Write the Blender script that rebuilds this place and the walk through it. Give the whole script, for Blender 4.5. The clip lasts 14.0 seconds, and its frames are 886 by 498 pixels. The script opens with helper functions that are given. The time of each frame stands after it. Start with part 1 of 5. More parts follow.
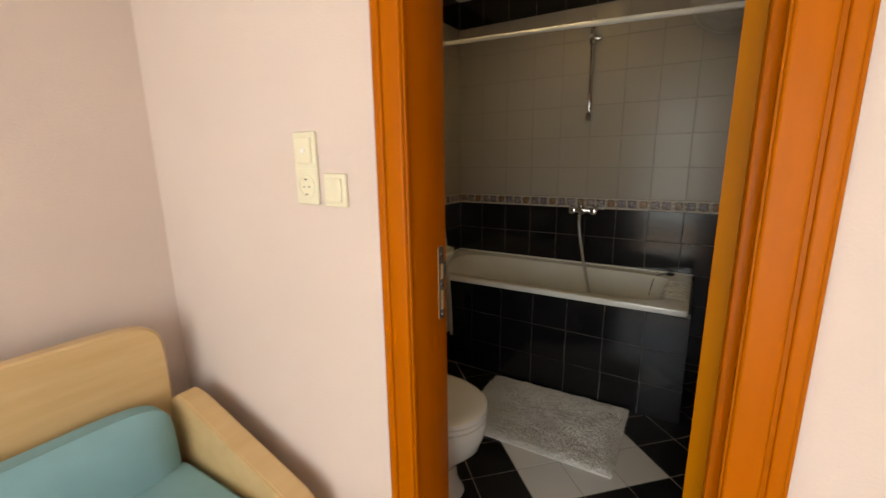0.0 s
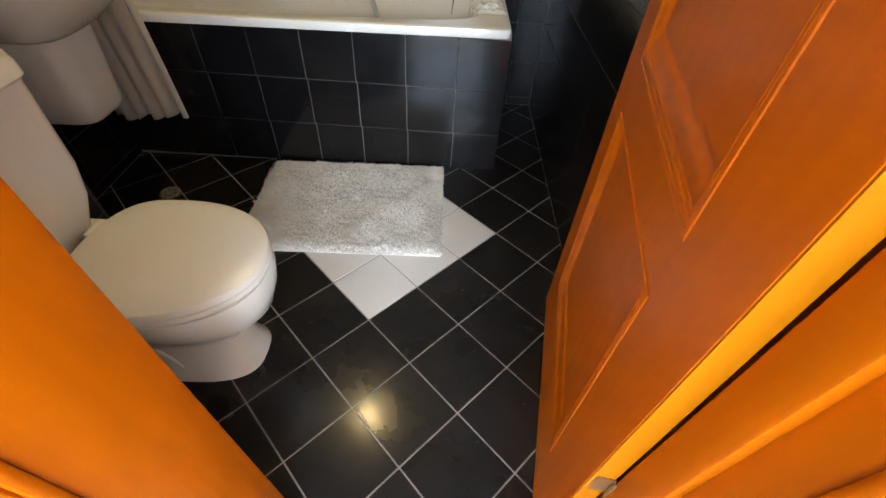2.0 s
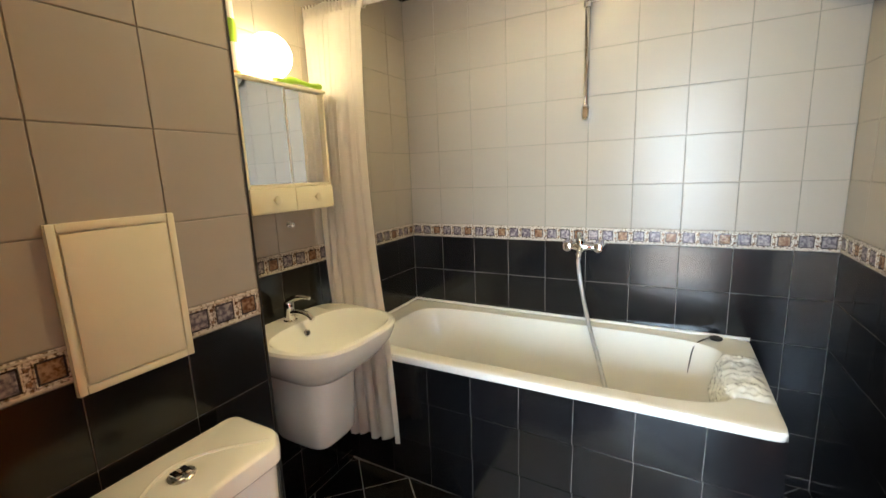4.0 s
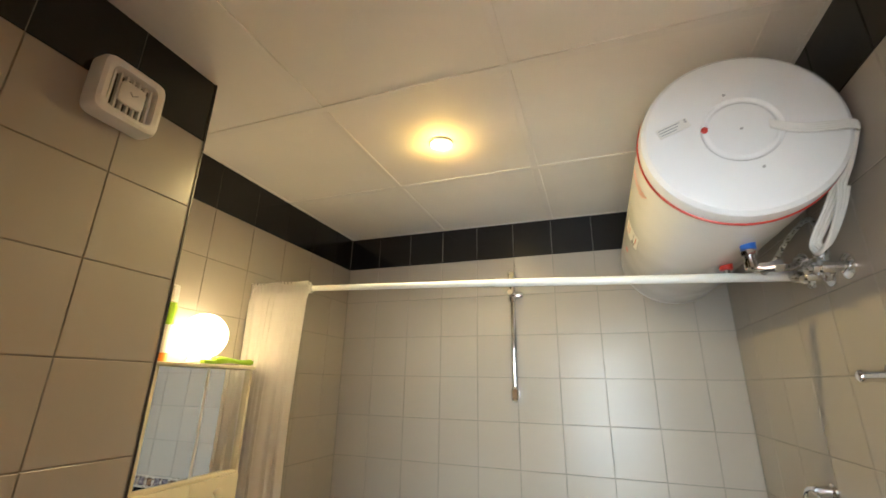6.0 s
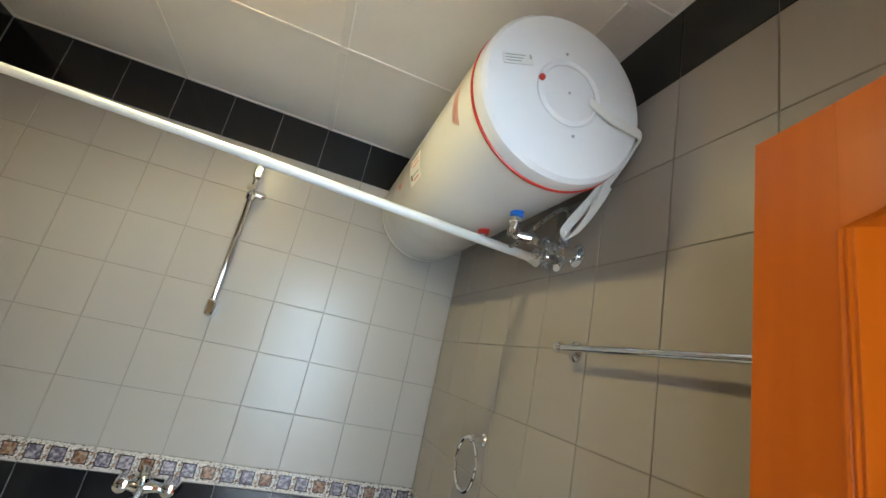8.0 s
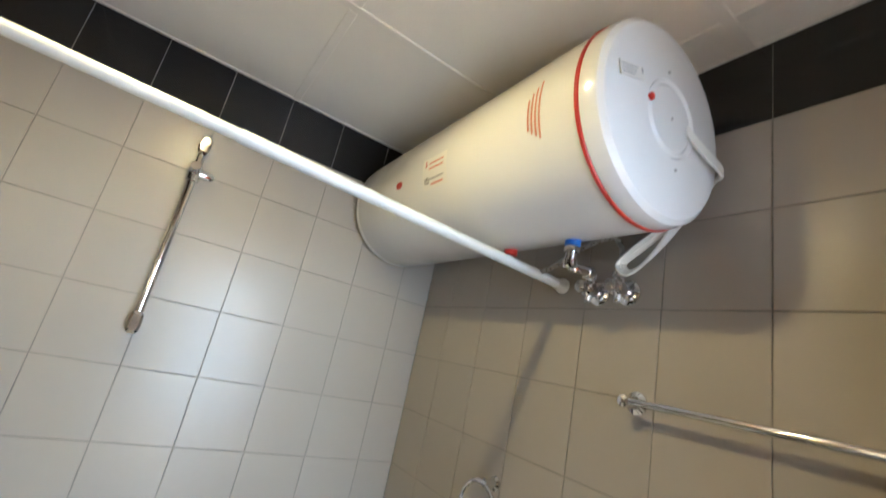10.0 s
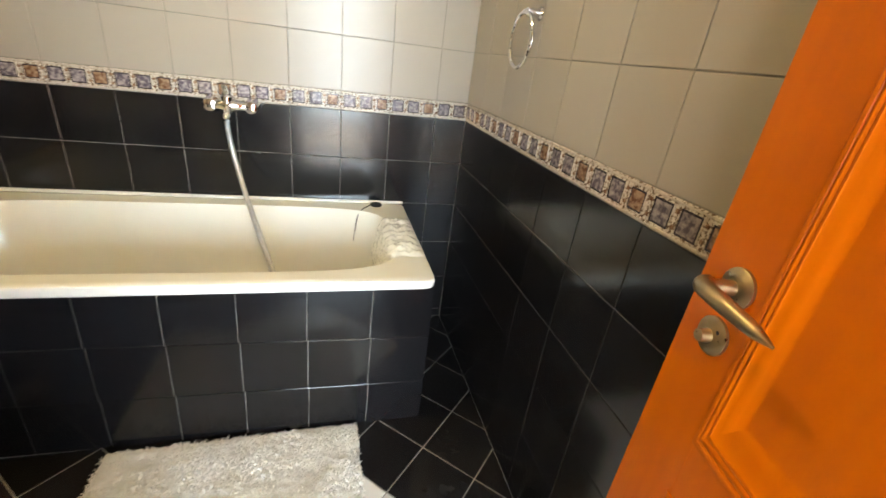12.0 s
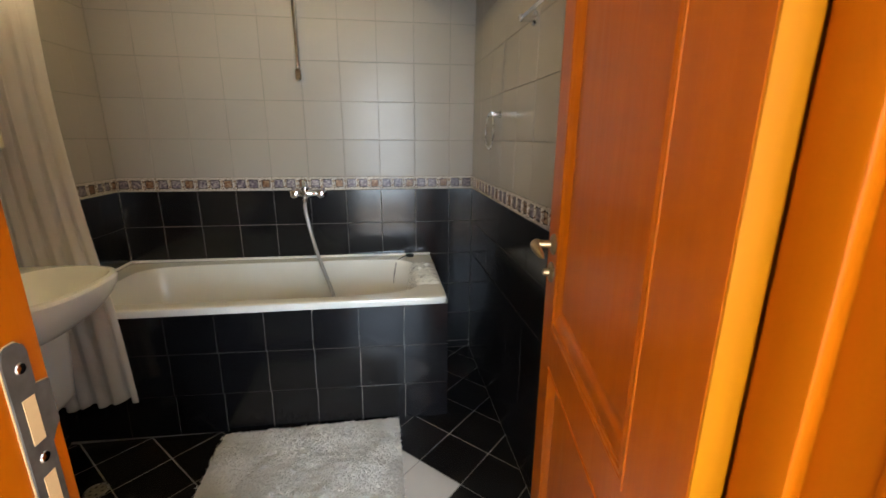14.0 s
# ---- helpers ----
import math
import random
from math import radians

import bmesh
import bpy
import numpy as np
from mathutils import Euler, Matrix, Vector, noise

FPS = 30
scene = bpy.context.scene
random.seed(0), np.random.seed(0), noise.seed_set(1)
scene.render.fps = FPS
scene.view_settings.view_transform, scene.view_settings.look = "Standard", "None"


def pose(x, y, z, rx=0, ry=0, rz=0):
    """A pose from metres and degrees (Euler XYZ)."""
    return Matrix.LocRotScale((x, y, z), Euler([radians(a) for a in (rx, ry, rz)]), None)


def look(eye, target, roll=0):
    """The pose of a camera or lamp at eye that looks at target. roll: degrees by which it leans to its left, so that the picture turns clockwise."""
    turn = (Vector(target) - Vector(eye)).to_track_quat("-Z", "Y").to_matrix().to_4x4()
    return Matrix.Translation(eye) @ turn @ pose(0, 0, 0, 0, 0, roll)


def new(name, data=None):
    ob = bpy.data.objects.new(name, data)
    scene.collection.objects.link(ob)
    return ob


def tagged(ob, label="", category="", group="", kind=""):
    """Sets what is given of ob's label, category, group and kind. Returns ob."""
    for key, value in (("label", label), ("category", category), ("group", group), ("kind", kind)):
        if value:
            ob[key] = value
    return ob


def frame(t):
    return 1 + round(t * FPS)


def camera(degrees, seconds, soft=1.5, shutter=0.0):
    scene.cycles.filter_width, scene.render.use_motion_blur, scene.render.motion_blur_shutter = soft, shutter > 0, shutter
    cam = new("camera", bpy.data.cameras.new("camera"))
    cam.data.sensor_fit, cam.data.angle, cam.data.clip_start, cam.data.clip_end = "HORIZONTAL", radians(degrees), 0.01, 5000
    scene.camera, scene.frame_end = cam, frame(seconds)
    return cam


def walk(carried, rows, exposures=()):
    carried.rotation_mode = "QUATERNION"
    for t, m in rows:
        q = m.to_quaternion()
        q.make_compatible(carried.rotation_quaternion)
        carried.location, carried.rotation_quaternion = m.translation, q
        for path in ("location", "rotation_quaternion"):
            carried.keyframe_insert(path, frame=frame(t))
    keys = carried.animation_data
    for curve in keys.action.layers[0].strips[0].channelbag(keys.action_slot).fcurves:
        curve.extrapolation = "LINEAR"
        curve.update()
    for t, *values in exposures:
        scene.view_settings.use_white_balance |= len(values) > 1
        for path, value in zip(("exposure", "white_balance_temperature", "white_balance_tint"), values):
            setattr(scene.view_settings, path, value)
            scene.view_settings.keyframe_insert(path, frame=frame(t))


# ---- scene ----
cam = camera(93.3, 14.0, shutter=0.18)
PATH = [
    (0, (-0.254, -3.000, 1.395), (-1.280, -1.336, 0.970), -0.8),
    (0.5, (-0.386, -2.785, 1.359), (-0.878, -0.939, 0.766), -1.7),
    (1, (-0.488, -2.596, 1.306), (-0.592, -0.837, 0.36), -0.8),
    (1.5, (-0.476, -2.44, 1.238), (-0.473, -0.925, -0.067), 1.4),
    (2, (-0.462, -2.368, 1.174), (-0.459, -0.975, -0.262), 2.9),
    (2.5, (-0.484, -2.286, 1.266), (-0.642, -0.718, 0.035), 0.6),
    (3, (-0.506, -2.199, 1.317), (-0.935, -0.451, 0.444), -1.7),
    (3.5, (-0.534, -2.109, 1.364), (-1.347, -0.384, 0.763), -3.2),
    (3.7, (-0.582, -2.111, 1.378), (-1.513, -0.413, 0.878), -3.4),
    (5.8, (-0.547, -2.102, 1.671), (-1.317, -0.332, 2.197), 1.1),
    (6, (-0.556, -2.124, 1.689), (-1.208, -0.335, 2.302), 1.1),
    (6.5, (-0.547, -2.14, 1.69), (-0.911, -0.303, 2.392), 1.9),
    (7, (-0.545, -2.098, 1.653), (-0.54, -0.193, 2.263), 3.4),
    (7.5, (-0.587, -2.003, 1.612), (-0.252, -0.093, 2.103), 8.2),
    (7.7, (-0.592, -1.934, 1.614), (-0.173, -0.042, 2.109), 10.3),
    (9.8, (-0.91, -1.522, 1.739), (0.115, 0.05, 2.428), 12.3),
    (10, (-0.885, -1.525, 1.714), (0.111, 0.129, 2.234), 12.3),
    (10.5, (-0.718, -1.545, 1.576), (0.465, 0.064, 1.49), 10.0),
    (11, (-0.598, -1.609, 1.475), (0.698, -0.154, 1.026), 9.9),
    (11.5, (-0.59, -1.717, 1.367), (0.422, -0.132, 0.685), 9.8),
    (12, (-0.581, -1.853, 1.291), (-0.051, -0.113, 0.459), 7.4),
    (12.5, (-0.592, -2.047, 1.268), (-0.47, -0.208, 0.491), 4.5),
    (13, (-0.558, -2.207, 1.275), (-0.616, -0.315, 0.631), 2.5),
    (13.5, (-0.528, -2.357, 1.297), (-0.548, -0.445, 0.712), 1.4),
    (14, (-0.511, -2.469, 1.330), (-0.242, -0.554, 0.818), 0.3),
]
EXPOSURES = [(0, 1.35, 7700, 13), (0.5, 1.61, 5650, 8), (1, 2.16, 6200, 12), (1.5, 2.85, 6400, 12), (2.0, 3.2, 6300, 12), (2.5, 3.77, 6400, 9), (3.0, 4.03, 6350, 6), (3.7, 4.0, 5950, 7), (5.8, 3.5, 6200, 7), (7, 3.35, 5650, 5), (7.7, 3.35, 5450, 4), (9.8, 3.45, 5400, 8), (10.5, 3.55, 5400, 9), (11, 3.8, 5700, 7), (12, 4.12, 6550, 8), (12.5, 4.23, 6850, 9), (13, 4.0, 6500, 9), (13.5, 3.65, 6600, 11), (14, 2.97, 6250, 11)]
walk(cam, [(t, look(eye, target, roll)) for t, eye, target, roll in PATH], EXPOSURES)



# ---- world and lights ----
world = bpy.data.worlds.new("world")
scene.world = world
world.use_nodes = True
wn = world.node_tree
sky = wn.nodes.new("ShaderNodeTexSky")
sky.sky_type = "NISHITA"
sky.sun_disc = False
sky.sun_elevation, sky.sun_rotation = radians(50), radians(172)
wn.nodes["Background"].inputs["Strength"].default_value = 0.12
wn.links.new(sky.outputs[0], wn.nodes["Background"].inputs["Color"])


def area_light(name, m, sx, sy, watts, colour):
    d = bpy.data.lights.new(name, "AREA")
    d.shape, d.size, d.size_y, d.energy, d.color = "RECTANGLE", sx, sy, watts, colour
    ob = new(name, d)
    ob.matrix_world = m
    return ob


def point_light(name, p, watts, colour, radius):
    d = bpy.data.lights.new(name, "POINT")
    d.energy, d.color, d.shadow_soft_size = watts, colour, radius
    ob = new(name, d)
    ob.location = p
    return ob


ZC = 2.527
area_light("window_daylight", look((-0.05, -5.32, 1.33), (-0.05, 0, 1.3)), 2.5, 1.9, 29.5, (0.71, 0.865, 1.0))
area_light("side_window_daylight", look((-1.80, -4.3, 1.5), (0.5, -4.1, 1.3)), 1.2, 1.4, 2.0, (0.80, 0.90, 1.0))
point_light("ceiling_spot_light", (-1.028, -0.872, ZC - 0.040), 0.20, (1.0, 0.58, 0.13), 0.012)
spot = bpy.data.lights.new("ceiling_spot_beam", "SPOT")
spot.energy, spot.color, spot.spot_size, spot.spot_blend, spot.shadow_soft_size = 3.4, (1.0, 0.76, 0.34), radians(165), 0.5, 0.04
new("ceiling_spot_beam", spot).location = (-1.028, -0.872, ZC - 0.022)

# unseen sun, added so that its patch on the room floor brightens the ceiling
sun = bpy.data.lights.new("sun", "SUN")
sun.energy, sun.angle, sun.color = 5.0, radians(0.5), (1.0, 0.95, 0.87)
new("sun", sun).matrix_world = look((0.6, -9.5, 8.0), (0.0, -4.5, 0.0))

# ---- materials ----


def material(name, colour, rough=0.5, metal=0.0, vary=0.06, scale=8.0, bump=0.0, bump_scale=60.0, coat=0.0, spec=0.5,
             stretch=(1, 1, 1), colour2=None, rand=0.0, rough_vary=0.0, span=(0.25, 0.75)):
    m = bpy.data.materials.new(name)
    m.use_nodes = True
    nt = m.node_tree
    b = nt.nodes["Principled BSDF"]
    b.inputs["Metallic"].default_value = metal
    b.inputs["Roughness"].default_value = rough
    b.inputs["Coat Weight"].default_value = coat
    b.inputs["Coat Roughness"].default_value = 0.08
    b.inputs["Specular IOR Level"].default_value = spec
    tc = nt.nodes.new("ShaderNodeTexCoord")
    mp = nt.nodes.new("ShaderNodeMapping")
    mp.inputs["Scale"].default_value = stretch
    nt.links.new(tc.outputs["Object"], mp.inputs[0])
    src = mp.outputs[0]
    info = nt.nodes.new("ShaderNodeObjectInfo")
    if rand:
        add = nt.nodes.new("ShaderNodeVectorMath")
        add.operation = "ADD"
        mul = nt.nodes.new("ShaderNodeVectorMath")
        mul.operation = "SCALE"
        mul.inputs["Scale"].default_value = 37.0
        cmb = nt.nodes.new("ShaderNodeCombineXYZ")
        for k in range(3):
            nt.links.new(info.outputs["Random"], cmb.inputs[k])
        nt.links.new(cmb.outputs[0], mul.inputs[0])
        nt.links.new(mp.outputs[0], add.inputs[0])
        nt.links.new(mul.outputs[0], add.inputs[1])
        src = add.outputs[0]
    n1 = nt.nodes.new("ShaderNodeTexNoise")
    n1.inputs["Scale"].default_value, n1.inputs["Detail"].default_value = scale, 6
    nt.links.new(src, n1.inputs["Vector"])
    ramp = nt.nodes.new("ShaderNodeMix")
    ramp.data_type = "RGBA"
    c2 = colour2 or tuple(c * (1 - vary * 2) for c in colour)
    ramp.inputs["A"].default_value = (*colour, 1)
    ramp.inputs["B"].default_value = (*c2, 1)
    mr = nt.nodes.new("ShaderNodeMapRange")
    mr.inputs["From Min"].default_value, mr.inputs["From Max"].default_value = span
    nt.links.new(n1.outputs["Fac"], mr.inputs["Value"])
    nt.links.new(mr.outputs[0], ramp.inputs["Factor"])
    out = ramp.outputs["Result"]
    if rand:
        hsv = nt.nodes.new("ShaderNodeHueSaturation")
        mv = nt.nodes.new("ShaderNodeMapRange")
        mv.inputs["To Min"].default_value, mv.inputs["To Max"].default_value = 1 - rand, 1 + rand
        nt.links.new(info.outputs["Random"], mv.inputs["Value"])
        nt.links.new(mv.outputs[0], hsv.inputs["Value"])
        nt.links.new(out, hsv.inputs["Color"])
        out = hsv.outputs[0]
    nt.links.new(out, b.inputs["Base Color"])
    if rough_vary:
        n3 = nt.nodes.new("ShaderNodeTexNoise")
        n3.inputs["Scale"].default_value, n3.inputs["Detail"].default_value = scale * 2.3, 8
        nt.links.new(src, n3.inputs["Vector"])
        rr = nt.nodes.new("ShaderNodeMapRange")
        rr.inputs["From Min"].default_value, rr.inputs["From Max"].default_value = 0.3, 0.7
        rr.inputs["To Min"].default_value, rr.inputs["To Max"].default_value = max(0.02, rough - rough_vary), rough + rough_vary
        nt.links.new(n3.outputs["Fac"], rr.inputs["Value"])
        nt.links.new(rr.outputs[0], b.inputs["Roughness"])
    if bump:
        n2 = nt.nodes.new("ShaderNodeTexNoise")
        n2.inputs["Scale"].default_value, n2.inputs["Detail"].default_value = bump_scale, 4
        nt.links.new(src, n2.inputs["Vector"])
        bp = nt.nodes.new("ShaderNodeBump")
        bp.inputs["Strength"].default_value, bp.inputs["Distance"].default_value = bump, 0.004
        nt.links.new(n2.outputs["Fac"], bp.inputs["Height"])
        nt.links.new(bp.outputs[0], b.inputs["Normal"])
    return m


def glow(name, colour, strength):
    m = bpy.data.materials.new(name)
    m.use_nodes = True
    b = m.node_tree.nodes["Principled BSDF"]
    b.inputs["Base Color"].default_value = (0.9, 0.88, 0.82, 1)
    b.inputs["Emission Color"].default_value = (*colour, 1)
    b.inputs["Emission Strength"].default_value = strength
    return m


M_BLACK = material("black_glazed_tile", (0.011, 0.0105, 0.012), 0.17, vary=0.2, scale=9, bump=0.05, bump_scale=7, rand=0.15, rough_vary=0.015)
M_LIGHT = material("cream_glazed_tile", (0.365, 0.328, 0.280), 0.27, spec=0.31, vary=0.012, scale=3, bump=0.05, bump_scale=7, rand=0.02)
M_FLOOR = material("black_floor_tile", (0.014, 0.013, 0.0135), 0.17, spec=0.36, vary=0.2, scale=10, bump=0.04, bump_scale=20, rand=0.15, rough_vary=0.02)
M_WHITE_FLOOR = material("white_floor_tile", (0.66, 0.64, 0.61), 0.25, vary=0.03, scale=8, bump=0.04, bump_scale=20, rand=0.03, rough_vary=0.02)
M_GROUT = material("grey_grout", (0.285, 0.260, 0.228), 0.9, vary=0.2, scale=14, bump=0.3, bump_scale=300)
M_FLOOR_GROUT = material("floor_grout", (0.40, 0.38, 0.35), 0.9, vary=0.3, scale=10, bump=0.3, bump_scale=300)
M_BAND = material("mottled_band_glaze", (0.60, 0.53, 0.45), 0.22, vary=0.2, scale=150, bump=0.8, bump_scale=120, colour2=(0.12, 0.07, 0.038), span=(0.47, 0.60))
M_BAND_BLUE = material("blue_mauve_band_glaze", (0.085, 0.068, 0.088), 0.2, vary=0.2, scale=90, bump=0.6, bump_scale=110, colour2=(0.33, 0.285, 0.28), rand=0.3, span=(0.40, 0.62))
M_BAND_BROWN = material("brown_band_glaze", (0.12, 0.050, 0.022), 0.2, vary=0.2, scale=90, bump=0.6, bump_scale=110, colour2=(0.32, 0.21, 0.13), rand=0.3, span=(0.40, 0.62))
M_BAND_DARK = material("dark_band_outline", (0.035, 0.028, 0.035), 0.25, vary=0.3, scale=90)
M_BAND_LIP = material("cream_band_lip", (0.60, 0.53, 0.45), 0.25, vary=0.15, scale=60)
M_CERAMIC = material("white_ceramic", (0.85, 0.85, 0.785), 0.10, vary=0.03, scale=4, coat=0.4, rough_vary=0.03)
M_ENAMEL = material("white_enamel", (0.85, 0.84, 0.775), 0.12, vary=0.04, scale=4, coat=0.4, rough_vary=0.04)
M_SEAT = material("white_plastic_seat", (0.83, 0.82, 0.745), 0.22, vary=0.03, scale=5)
M_PLASTIC = material("white_plastic", (0.78, 0.77, 0.72), 0.35, vary=0.04, scale=6)
M_CREAM = material("cream_plastic", (0.77, 0.71, 0.50), 0.4, vary=0.04, scale=6)
M_IVORY = material("ivory_switch_plastic", (0.74, 0.68, 0.50), 0.35, vary=0.04, scale=20)
M_CHROME = material("chrome", (0.82, 0.82, 0.84), 0.08, metal=1, vary=0.05, scale=20)
M_STEEL = material("brushed_steel", (0.55, 0.54, 0.52), 0.30, metal=1, vary=0.15, scale=60, rough_vary=0.1)
M_OLD_STEEL = material("worn_dark_steel", (0.115, 0.10, 0.08), 0.5, metal=0.3, vary=0.25, scale=60, rough_vary=0.12)
M_BRASS = material("aged_brass", (0.55, 0.42, 0.24), 0.34, metal=1, vary=0.15, scale=40, rough_vary=0.08)
M_HOSE = material("ribbed_hose_metal", (0.58, 0.58, 0.57), 0.42, metal=0.6, vary=0.1, scale=60)
M_DRAIN = material("dull_drain_metal", (0.27, 0.255, 0.20), 0.5, metal=0.2, vary=0.2, scale=90)
M_TRIM = material("black_edge_trim", (0.02, 0.019, 0.018), 0.4, vary=0.2, scale=20)
M_RUBBER = material("black_rubber", (0.02, 0.02, 0.02), 0.55, vary=0.2, scale=20)
M_CEIL = material("ceiling_panel", (0.83, 0.80, 0.74), 0.7, vary=0.04, scale=3, bump=0.15, bump_scale=160, rough_vary=0.05)
M_GRID = material("ceiling_grid", (0.80, 0.77, 0.72), 0.45, vary=0.04, scale=6)
M_WALL = material("pale_pink_plaster", (0.645, 0.53, 0.467), 0.85, vary=0.03, scale=2.5, bump=0.25, bump_scale=180, colour2=(0.615, 0.50, 0.437))
M_ROOM_CEIL = material("white_ceiling_paint", (0.8, 0.78, 0.74), 0.9, vary=0.02, scale=3)
# unseen floor, its colour lightened to throw daylight up at the bathroom ceiling
M_LAMINATE = material("bounce_laminate", (0.46, 0.35, 0.24), 0.4, vary=0.2, scale=3, stretch=(1, 8, 8), rough_vary=0.08)
M_ORANGE = material("orange_lacquered_wood", (0.57, 0.128, 0.0002), 0.34, vary=0.12, scale=5, bump=0.06, bump_scale=22, stretch=(7, 7, 0.4), spec=0.16,
                    colour2=(0.51, 0.108, 0.0004), rough_vary=0.05)
# the door's orange lacquer, darkened: shade over the frame is put into the colour
M_CASING = material("shaded_orange_lacquer", (0.44, 0.106, 0.0004), 0.36, vary=0.12, scale=5, bump=0.06, bump_scale=22, stretch=(7, 7, 0.4), spec=0.10,
                    colour2=(0.39, 0.088, 0.0003), rough_vary=0.05)
# amber of the hinge edge, partly darkened to stand for shade at the doorway
M_ORANGE_RAW = material("amber_wood_edge", (0.37, 0.124, 0.0005), 0.4, vary=0.08, scale=6, bump=0.06, bump_scale=22, stretch=(7, 7, 0.4), spec=0.06,
                        colour2=(0.32, 0.102, 0.0005))
M_BIRCH = material("pale_birch_wood", (0.64, 0.44, 0.22), 0.35, vary=0.1, scale=5, bump=0.08, bump_scale=30, stretch=(4, 0.6, 6), coat=0.2,
                   colour2=(0.56, 0.36, 0.16), rough_vary=0.06)
M_TEAL = material("pale_teal_fabric", (0.22, 0.41, 0.44), 0.9, vary=0.08, scale=6, bump=0.2, bump_scale=300)
M_RED = material("red_plastic", (0.55, 0.03, 0.015), 0.35, vary=0.1, scale=20)
M_BLUE = material("blue_plastic", (0.03, 0.16, 0.55), 0.35, vary=0.1, scale=20)
M_LIME = material("lime_plastic", (0.36, 0.62, 0.03), 0.35, vary=0.1, scale=20)
M_BOILER = material("white_boiler_enamel", (0.88, 0.88, 0.87), 0.22, vary=0.03, scale=3, coat=0.2, rough_vary=0.05)
M_CURTAIN = material("white_curtain_fabric", (0.89, 0.87, 0.81), 0.85, vary=0.03, scale=8, bump=0.3, bump_scale=220)
cn = M_CURTAIN.node_tree
thin = cn.nodes.new("ShaderNodeBsdfTranslucent")
thin.inputs["Color"].default_value = (0.86, 0.80, 0.72, 1)
both = cn.nodes.new("ShaderNodeMixShader")
both.inputs[0].default_value = 0.5
cn.links.new(cn.nodes["Principled BSDF"].outputs[0], both.inputs[1])
cn.links.new(thin.outputs[0], both.inputs[2])
cn.links.new(both.outputs[0], cn.nodes["Material Output"].inputs["Surface"])
M_MAT = material("white_shag", (0.92, 0.90, 0.86), 1.0, vary=0.06, scale=12, spec=0.0)
mn = M_MAT.node_tree
pile = mn.nodes.new("ShaderNodeBsdfTranslucent")
pile.inputs["Color"].default_value = (0.86, 0.83, 0.78, 1)
soft_pile = mn.nodes.new("ShaderNodeMixShader")
soft_pile.inputs[0].default_value = 0.18
mn.links.new(mn.nodes["Principled BSDF"].outputs[0], soft_pile.inputs[1])
mn.links.new(pile.outputs[0], soft_pile.inputs[2])
mn.links.new(soft_pile.outputs[0], mn.nodes["Material Output"].inputs["Surface"])
M_MIRROR = material("mirror_glass", (0.86, 0.88, 0.88), 0.01, metal=1, vary=0.01, scale=3)
M_LABEL_RED = material("faded_red_print", (0.70, 0.28, 0.20), 0.5, vary=0.1, scale=60)
M_LABEL_GREY = material("grey_print", (0.45, 0.45, 0.44), 0.5, vary=0.1, scale=60)
M_BULB = glow("warm_bulb", (1.0, 0.74, 0.42), 1.35)
M_SPOT = glow("spot_bulb", (1.0, 0.78, 0.38), 3.2)
M_GLASS = bpy.data.materials.new("window_glass")
M_GLASS.use_nodes = True
_g = M_GLASS.node_tree.nodes["Principled BSDF"]
_g.inputs["Transmission Weight"].default_value, _g.inputs["Roughness"].default_value, _g.inputs["IOR"].default_value = 1.0, 0.0, 1.45

# ---- mesh helpers ----


def add_box(bm, x0, x1, y0, y1, z0, z1, bevel=0.0, seg=2, mi=0):
    made = bmesh.ops.create_cube(bm, size=1.0)
    vs = made["verts"]
    bmesh.ops.scale(bm, vec=(x1 - x0, y1 - y0, z1 - z0), verts=vs)
    bmesh.ops.translate(bm, vec=((x0 + x1) / 2, (y0 + y1) / 2, (z0 + z1) / 2), verts=vs)
    fs = list({f for v in vs for f in v.link_faces})
    for f in fs:
        f.material_index = mi
    if bevel:
        es = list({e for v in vs for e in v.link_edges})
        bmesh.ops.bevel(bm, geom=es, offset=bevel, segments=seg, affect="EDGES", profile=0.5)
    return bm


def box_mesh(x0, x1, y0, y1, z0, z1, bevel=0.0, seg=2):
    return add_box(bmesh.new(), x0, x1, y0, y1, z0, z1, bevel, seg)


def loft(bm, rings, cap0=True, cap1=True, mi=0):
    loops = [[bm.verts.new(p) for p in r] for r in rings]
    n = len(loops[0])
    for a, b in zip(loops, loops[1:]):
        for i in range(n):
            bm.faces.new((a[i], a[(i + 1) % n], b[(i + 1) % n], b[i])).material_index = mi
    if cap0:
        bm.faces.new(loops[0][::-1]).material_index = mi
    if cap1:
        bm.faces.new(loops[-1]).material_index = mi
    return bm


def oval(cx, cy, z, rx, ry, power=2.0, n=40):
    pts = []
    for i in range(n):
        a = 2 * math.pi * i / n
        c, s = math.cos(a), math.sin(a)
        pts.append((cx + rx * math.copysign(abs(c) ** (2 / power), c), cy + ry * math.copysign(abs(s) ** (2 / power), s), z))
    return pts


